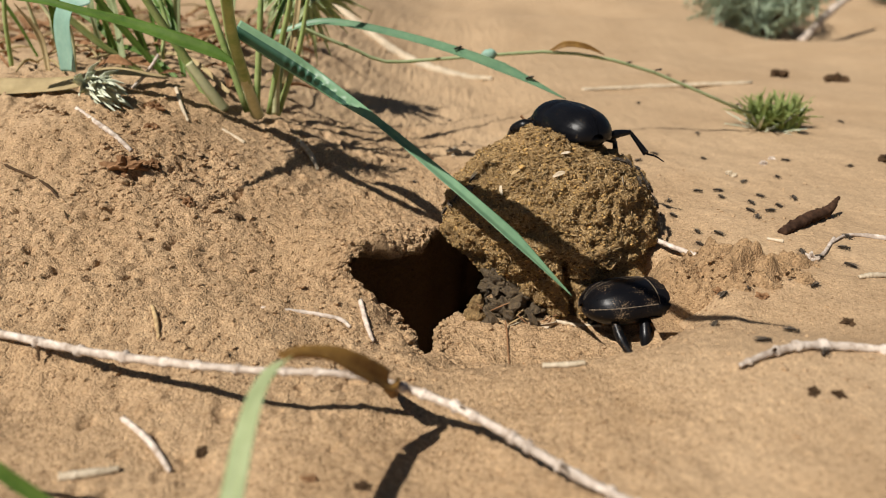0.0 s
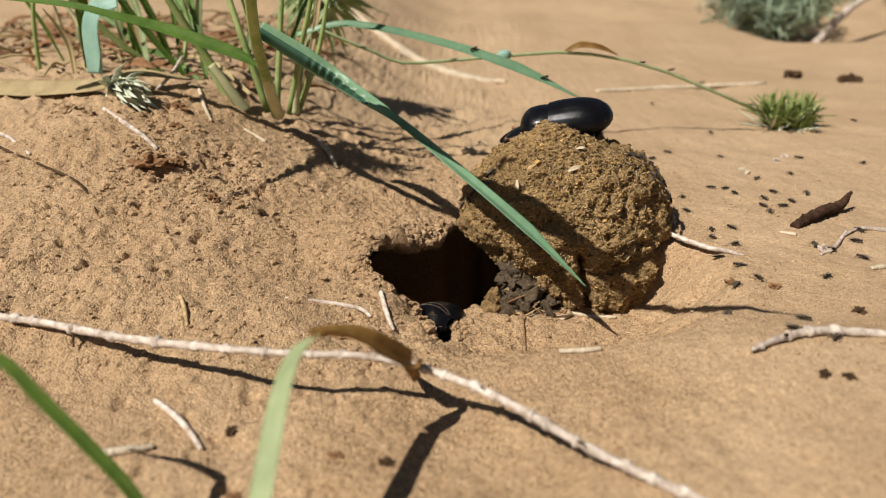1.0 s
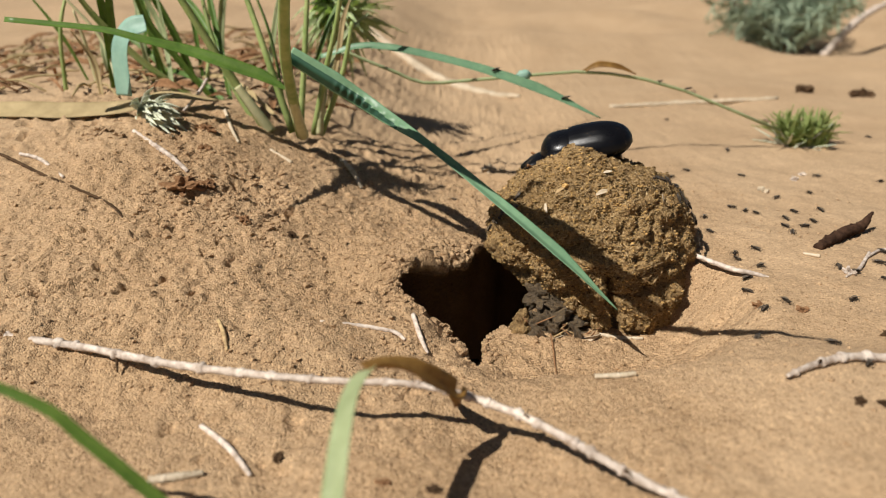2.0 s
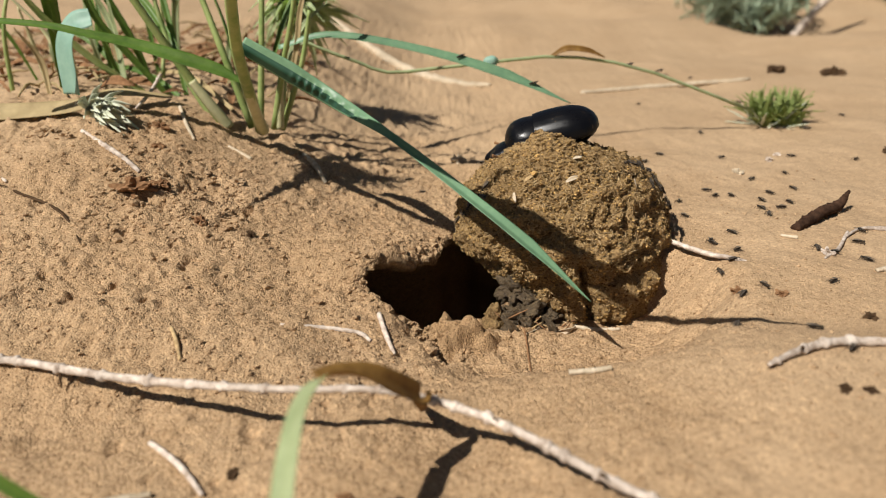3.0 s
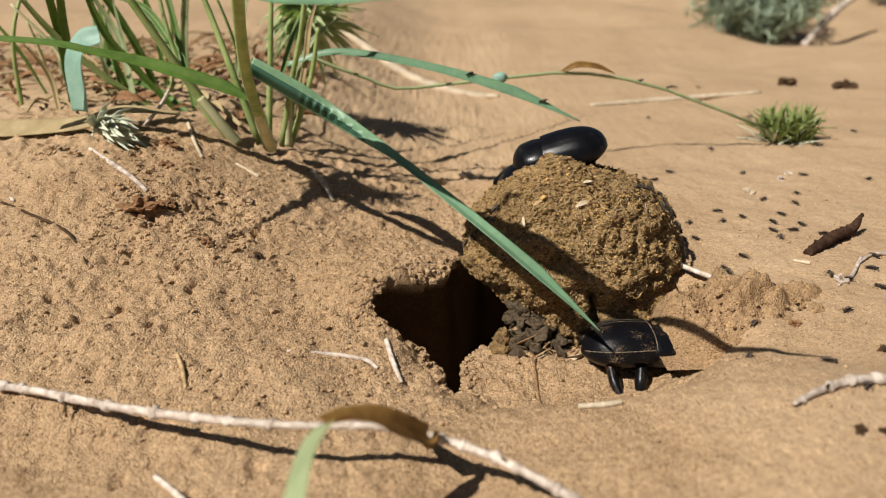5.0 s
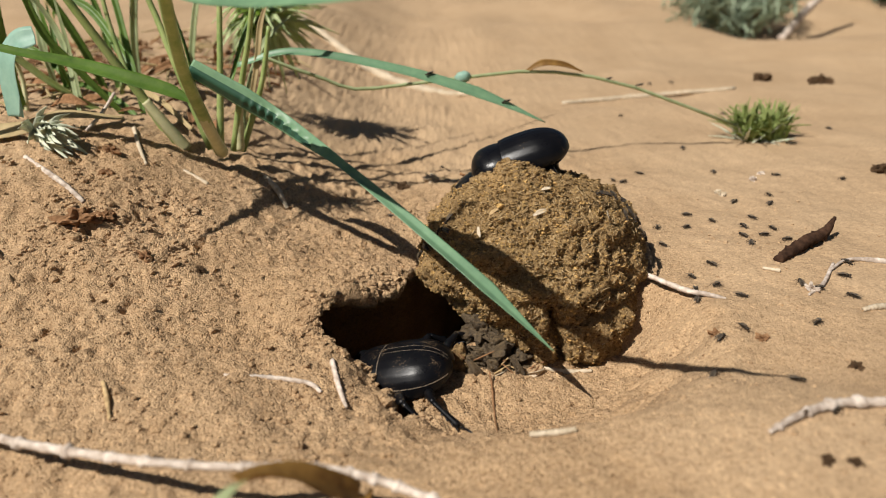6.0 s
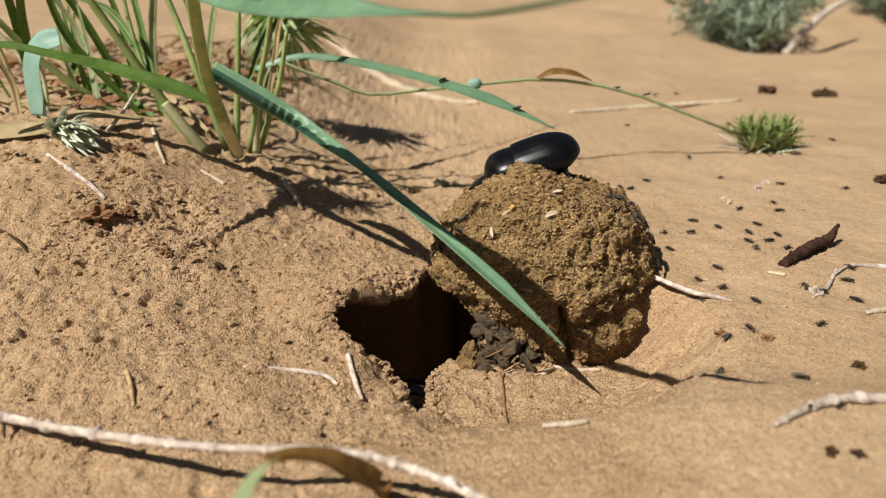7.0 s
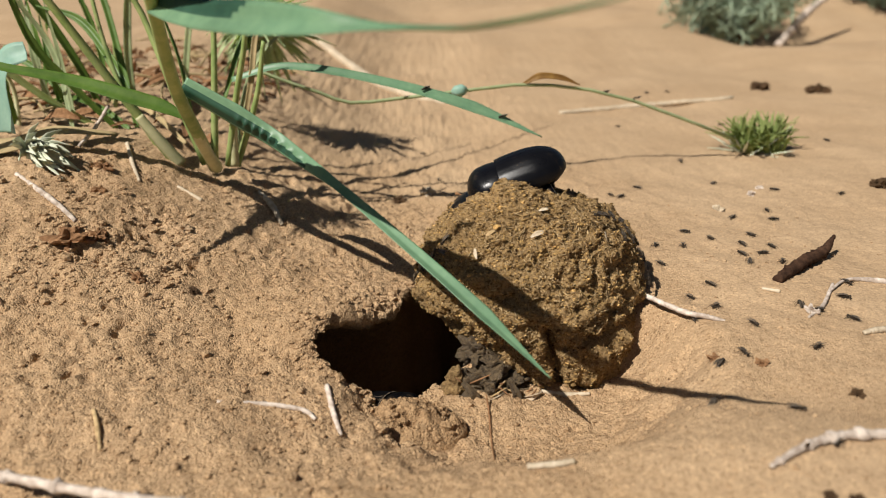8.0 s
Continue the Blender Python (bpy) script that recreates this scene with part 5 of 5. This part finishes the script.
# ---- flies ----
def make_fly():
    bm = bmesh.new()
    blob(bm, (-0.0006, 0, 0.0005), (0.0010, 0.00032, 0.0003), 2)
    blob(bm, (0.0005, 0, 0.00062), (0.0005, 0.00032, 0.00034), 2)
    blob(bm, (0.0012, 0, 0.0006), (0.00028, 0.00038, 0.00034), 2)
    bm.transform(Matrix.Scale(0.98, 4))
    fly = part("fly", bm, GLOSS_FLY)
    tagged(fly, "tiny dark fly settled on the sand", "fly", "flies")
    for s in (1, -1):
        for x, k in ((0.0008, 0.6), (0.0004, 0.0), (0.0, -0.6)):
            bm = bmesh.new()
            tube(bm, [(x, s * 0.0003, 0.0004), (x + k * 0.0006, s * 0.0008, 0.0006), (x + k * 0.0011, s * 0.0012, 0.0)], [0.00007, 0.00006, 0.00004], 4, 4)
            bm.transform(Matrix.Scale(0.98, 4))
            part("leg", bm, GLOSS_FLY, fly)
    for s in (1, -1):
        bm = bmesh.new()
        blade(bm, [(0.0005, s * 0.0002, 0.0010), (-0.0006, s * 0.0003, 0.0009), (-0.0020, s * 0.0004, 0.0006)], [0.0002, 0.0005, 0.0002], 0.05, 6, 0.00002)
        bm.transform(Matrix.Scale(0.98, 4))
        part("wing", bm, WING, fly)
    return fly


FLIES = [(0.0930, 0.3479), (0.1012, 0.2865), (0.0925, 0.2522), (0.0760, 0.2564), (0.0654, 0.2501), (0.0682, 0.2478), (0.0617, 0.2417), (0.0788, 0.2156), (0.0671, 0.2061), (0.0647, 0.1932),
         (0.0848, 0.2152), (0.0835, 0.2085), (0.0973, 0.2267), (0.1091, 0.2294), (0.1053, 0.2086), (0.0980, 0.2017), (0.0936, 0.1973), (0.0877, 0.1918), (0.0682, 0.1828), (0.0880, 0.1976)]
FLIES += [(0.1395, 0.2423), (0.1695, 0.3089), (0.0630, 0.1621), (0.0914, 0.1639), (0.0890, 0.1670), (0.0977, 0.1603), (0.0695, 0.1530), (0.0676, 0.1473), (0.0618, 0.1448), (0.0838, 0.1488),
          (0.0597, 0.1189), (0.0674, 0.1120), (0.0689, 0.1269), (0.1204, 0.2493), (0.1081, 0.1941), (0.1056, 0.1775), (0.1442, 0.2870), (0.1272, 0.4196), (0.1327, 0.4066), (0.1380, 0.3405)]
FLIES += [(0.0087, 0.2903), (0.0119, 0.2684), (0.0143, 0.2581), (-0.0091, 0.2345), (-0.0142, 0.2481), (0.0030, 0.3329), (0.0960, 0.2105), (0.0905, 0.2035), (0.1010, 0.1700), (0.1120, 0.1650),
          (0.0700, 0.1690), (0.0665, 0.1755), (0.0730, 0.1805), (0.0560, 0.1330), (0.1180, 0.1550)]
first_fly = make_fly()
flies = []
for k, (x, y) in enumerate(FLIES):
    m = pose(x, y, gz(x, y) + 0.0001, 0, 0, rnd.uniform(0, 360))
    if k == 0:
        first_fly.matrix_basis = m
        flies.append(first_fly)
    else:
        flies.append(copy_thing(first_fly, m))
# on the ball, and on the blades
for d in ((0.80, -0.30, 0.62), (0.88, -0.28, 0.50), (0.93, -0.30, 0.36), (0.66, -0.30, 0.74), (0.52, -0.40, 0.80), (-0.78, -0.40, 0.50), (-0.70, -0.40, 0.62), (-0.86, -0.35, 0.36), (0.95, -0.32, 0.15), (0.72, -0.42, 0.60), (0.84, -0.34, 0.56), (0.60, -0.36, 0.78), (0.90, -0.36, 0.42), (0.97, -0.25, 0.22), (-0.82, -0.38, 0.44), (-0.74, -0.46, 0.56), (-0.90, -0.30, 0.28), (0.76, -0.25, 0.68)):
    n = Vector(d).normalized()
    p = BALL + ball_point(n, 0.0022)
    q = Matrix.Translation(p) @ n.to_track_quat("Z", "Y").to_matrix().to_4x4() @ Matrix.Rotation(rnd.uniform(0, 6.28), 4, "Z")
    tagged(copy_thing(first_fly, q), "tiny dark fly sitting on the dung ball")
for p in ((0.0290, 0.2465, 0.0418), (0.0050, 0.2480, 0.0512), (0.0700, 0.2820, 0.0412), (0.0820, 0.2835, 0.0382)):
    tagged(copy_thing(first_fly, pose(*p, 0, 15, rnd.uniform(150, 210))), "tiny dark fly sitting on a grass blade")


# ---- what moves ----
def about(pivot, axis, degrees):
    """A turn about an axis through a point of the thing's space."""
    return Matrix.Translation(pivot) @ Matrix.Rotation(radians(degrees), 4, Vector(axis)) @ Matrix.Translation(-Vector(pivot))


def motions():
    walk(rider, [(0.0, pose(0.0340, 0.1940, 0.0333, 2, -2, 112)), (0.25, pose(0.0328, 0.1935, 0.0334, 2, 2, 140)), (0.5, pose(0.0308, 0.1930, 0.0335, 0, 6, 160)),
                 (1.0, pose(0.0290, 0.1925, 0.0335, 0, 10, 168)), (2.8, pose(0.0270, 0.1920, 0.0332, 0, 13, 172)), (4.5, pose(0.0265, 0.1920, 0.0332, 0, 14, 174)),
                 (6.5, pose(0.0272, 0.1915, 0.0336, 0, 18, 178)), (8.0, pose(0.0270, 0.1915, 0.0336, 0, 18, 179))])
    walk(digger, [(0.0, pose(0.0452, 0.1545, -0.0002, -14, 0, 14)), (0.1, pose(0.0462, 0.1548, -0.0003, -12, 0, 22)), (0.2, pose(0.0540, 0.1590, 0.0010, 10, -6, 70)),
                  (0.3, pose(0.0530, 0.1560, 0.0005, 14, -4, 130)), (0.4, pose(0.0412, 0.1530, -0.0015, 10, 0, 185)), (0.5, pose(0.0272, 0.1530, -0.0030, 6, 4, 184)),
                  (0.6, pose(0.0095, 0.1500, -0.0030, 4, 6, 180)), (0.7, pose(-0.0003, 0.1495, -0.0050, 4, 14, 170)), (0.8, pose(-0.0045, 0.1525, -0.0090, 0, 28, 150)),
                  (0.9, pose(-0.0065, 0.1570, -0.0120, 0, 32, 135)), (1.0, pose(-0.0075, 0.1600, -0.0125, 0, 28, 130)), (1.3, pose(-0.0090, 0.1640, -0.0170, 0, 24, 126)), (1.7, pose(-0.0110, 0.1690, -0.0230, 0, 20, 120)),
                  (2.2, pose(-0.0140, 0.1750, -0.0320, 0, 0, 60)), (2.7, pose(-0.0130, 0.1740, -0.0280, 0, -20, 0)), (3.2, pose(-0.0100, 0.1700, -0.0190, 0, -22, -25)),
                  (3.5, pose(-0.0080, 0.1650, -0.0130, 0, -18, -28)), (3.7, pose(-0.0068, 0.1590, -0.0085, 0, -12, -24)), (3.9, pose(-0.0015, 0.1580, -0.0095, 0, -8, -20)),
                  (4.0, pose(0.0025, 0.1570, -0.0095, -12, -4, -12)), (4.15, pose(0.0055, 0.1550, -0.0068, -18, 0, -8)), (4.3, pose(0.0091, 0.1530, -0.0054, -14, 4, -5)),
                  (4.5, pose(0.0178, 0.1525, -0.0053, -14, 4, -3)), (4.7, pose(0.0275, 0.1525, -0.0050, -14, 3, 0)), (5.1, pose(0.0420, 0.1535, -0.0018, -12, 2, 10)),
                  (5.3, pose(0.0480, 0.1540, 0.0000, 8, -4, 70)), (5.45, pose(0.0470, 0.1540, 0.0000, 12, -4, 130)), (5.6, pose(0.0380, 0.1520, -0.0020, 8, 0, 184)),
                  (5.8, pose(0.0205, 0.1497, -0.0034, -4, 2, 182)), (5.9, pose(0.0080, 0.1560, -0.0030, -8, 6, 170)), (6.0, pose(-0.0035, 0.1580, -0.0054, -6, 14, 164)),
                  (6.1, pose(-0.0070, 0.1600, -0.0090, 0, 28, 145)), (6.2, pose(-0.0065, 0.1610, -0.0130, 0, 34, 130)), (6.35, pose(-0.0090, 0.1700, -0.0260, 0, 34, 125)), (6.5, pose(-0.0110, 0.1800, -0.0400, 0, 30, 120)),
                  (7.1, pose(-0.0085, 0.1720, -0.0260, 0, 10, 80)), (7.5, pose(-0.0110, 0.1720, -0.0270, 0, 0, 30)), (8.0, pose(-0.0090, 0.1660, -0.0180, 0, -15, -25))])
    # the rider grips the ball: hind legs bent down over it
    for leg in rider.children:
        if leg.name.startswith(("hind_leg", "middle_leg", "fore_leg")):
            side = 1 if leg.data.vertices[0].co.y > 0 else -1
            hind = leg.name.startswith("hind")
            hip = Vector((-0.0070, side * 0.0050, 0.0030)) if hind else Vector((0.0, side * 0.0060, 0.0030))
            turn = about(hip, (0, 1, 0), -110 if side > 0 else -95) if hind else about(hip, (1, 0, 0), -40 * side)
            start = about(hip, (0, 0, 1), 45) @ about(hip, (0, 1, 0), -8) if hind and side < 0 else turn
            walk(leg, [(0.0, start), (0.15, start), (0.6, turn), (8.0, turn)])
    # running legs
    strides = [0.2, 0.3, 0.4, 0.5, 0.6, 0.7, 0.8, 0.9, 1.0, 5.2, 5.4, 5.6, 5.7, 5.8, 5.9, 6.0, 6.1, 6.2]
    order = 0
    for leg in digger.children:
        hips = {"fore": (0.0075, 0.0058, 0.0034), "middle": (0.0, 0.0060, 0.0030), "hind": (-0.0070, 0.0050, 0.0030)}
        kind = leg.name.split("_leg")[0]
        if kind not in hips:
            continue
        side = 1 if leg.data.vertices[0].co.y > 0 else -1
        hip = Vector(hips[kind])
        hip.y *= side
        way = side * (1 if kind == "middle" else -1)
        # legs sunk in the sand while it pushes, swinging while it runs
        sunk = about(hip, (0, 1, 0), -125) if kind == "hind" else about(hip, (1, 0, 0), side * (0 if kind == "fore" else -92))
        rows = [(0.0, sunk), (0.1, sunk)]
        for k, t in enumerate(strides):
            swing = 22 * way * (1 if k % 2 else -1)
            rows.append((t, sunk if t in (1.0, 5.2, 6.2) else about(hip, (0, 0, 1), swing)))
        rows.append((8.0, sunk))
        walk(leg, rows)
    walk(heap, [(0.0, pose(0.0685, 0.1570, 0.0062)), (0.2, pose(0.0690, 0.1570, 0.0055)), (0.5, pose(0.0640, 0.1540, -0.0110)), (1.5, pose(0.0300, 0.1600, -0.0300)), (2.5, pose(-0.0060, 0.1700, -0.0300)),
                (3.0, pose(0.0000, 0.1560, -0.0110)), (3.2, pose(0.0050, 0.1535, -0.0100)), (3.5, pose(0.0090, 0.1525, -0.0075)), (3.7, pose(0.0130, 0.1520, -0.0050)), (4.0, pose(0.0215, 0.1520, -0.0018)),
                (4.3, pose(0.0250, 0.1515, -0.0010)), (4.5, pose(0.0335, 0.1510, -0.0004)), (4.7, pose(0.0460, 0.1515, 0.0015)), (4.9, pose(0.0580, 0.1540, 0.0045)), (5.1, pose(0.0655, 0.1560, 0.0060)),
                (5.4, pose(0.0620, 0.1530, -0.0050)), (5.8, pose(0.0620, 0.1530, -0.0140)), (8.0, pose(0.0620, 0.1530, -0.0150))])
    walk(small_heap, [(0.0, pose(-0.0080, 0.1640, -0.0350)), (6.8, pose(-0.0080, 0.1600, -0.0200)), (7.2, pose(-0.0050, 0.1530, -0.0090)), (7.6, pose(-0.0035, 0.1490, -0.0060)), (8.0, pose(-0.0025, 0.1475, -0.0020))])
    # the white twig, knocked aside by the beetle's sand
    q = white_stick.location.copy()
    walk(white_stick, [(0.0, Matrix.Translation(q)), (4.7, Matrix.Translation(q)), (5.3, Matrix.Translation(q + Vector((0.0036, -0.0006, 0.0)))), (8.0, Matrix.Translation(q + Vector((0.0036, -0.0006, 0.0))))])
    # blades in the wind
    base = Vector((-0.0461, 0.1649, 0.0842)) - ROOT
    walk(upper_blade, [(t, about(base, (0, 0, 1), b) @ about(base, (0.84, 0.54, 0), a)) for t, a, b in (
        (0.0, 0, 0), (1.5, 0.5, 0), (3.0, 1.0, 0), (3.3, 1.5, 0), (3.5, 6.5, -3), (3.75, 1.5, 0), (4.5, 0.5, 0), (5.8, 1.0, 0), (6.0, 1.5, 0), (6.2, 3.5, 0), (6.5, 0, 0), (7.0, 3.0, -3), (7.25, 1.5, 0), (7.5, 1.5, 0), (8.0, 1.5, 0))])
    base = Vector((-0.0548, 0.2005, 0.0628)) - ROOT
    walk(main_blade, [(t, about(base, (0.1, 0.1, 1.0), a)) for t, a in ((0.0, 1.7), (0.5, 1.4), (1.0, 1.3), (1.5, 1.5), (3.0, 1.3), (3.5, 0.8), (4.0, 1.2), (4.5, 1.3), (6.0, 0.3), (6.5, 0.0), (7.0, 0.4), (8.0, 0.1))])
    low = Vector((0, 0, 0))
    spot = near_leaf.location.copy()
    walk(near_leaf, [(t, Matrix.Translation(spot) @ about(low, (1, 0, 0), a)) for t, a in ((0.0, 0.0), (4.7, 0.0), (5.8, -4.0), (6.5, -6.5), (8.0, -7.0))])
    spot = left_near.location.copy()
    walk(left_near, [(t, Matrix.Translation(spot) @ about(low, (0, 1, 0), a)) for t, a in ((0.0, -8.0), (0.5, -2.0), (1.0, 3.0), (1.5, 0.0), (2.2, -6.0), (3.0, -9.0), (4.5, -10.0), (6.0, -12.0), (8.0, -12.0))])
    # a few flies walk about
    r = random.Random(3)
    for fly in flies[2:44:4]:
        m = fly.matrix_basis.copy()
        p, turn = m.translation.copy(), m.to_euler().z
        rows, t = [(0.0, m.copy())], 0.0
        while t < 7.0:
            t += r.uniform(0.5, 1.4)
            turn += r.uniform(-0.9, 0.9)
            step = r.uniform(0.0005, 0.0035)
            p = Vector((p.x + math.cos(turn) * step, p.y + math.sin(turn) * step, 0))
            p.z = gz(p.x, p.y) + 0.0001
            rows.append((min(t, 7.9), pose(*p, 0, 0, math.degrees(turn))))
        rows.append((8.0, rows[-1][1]))
        walk(fly, rows)


motions()
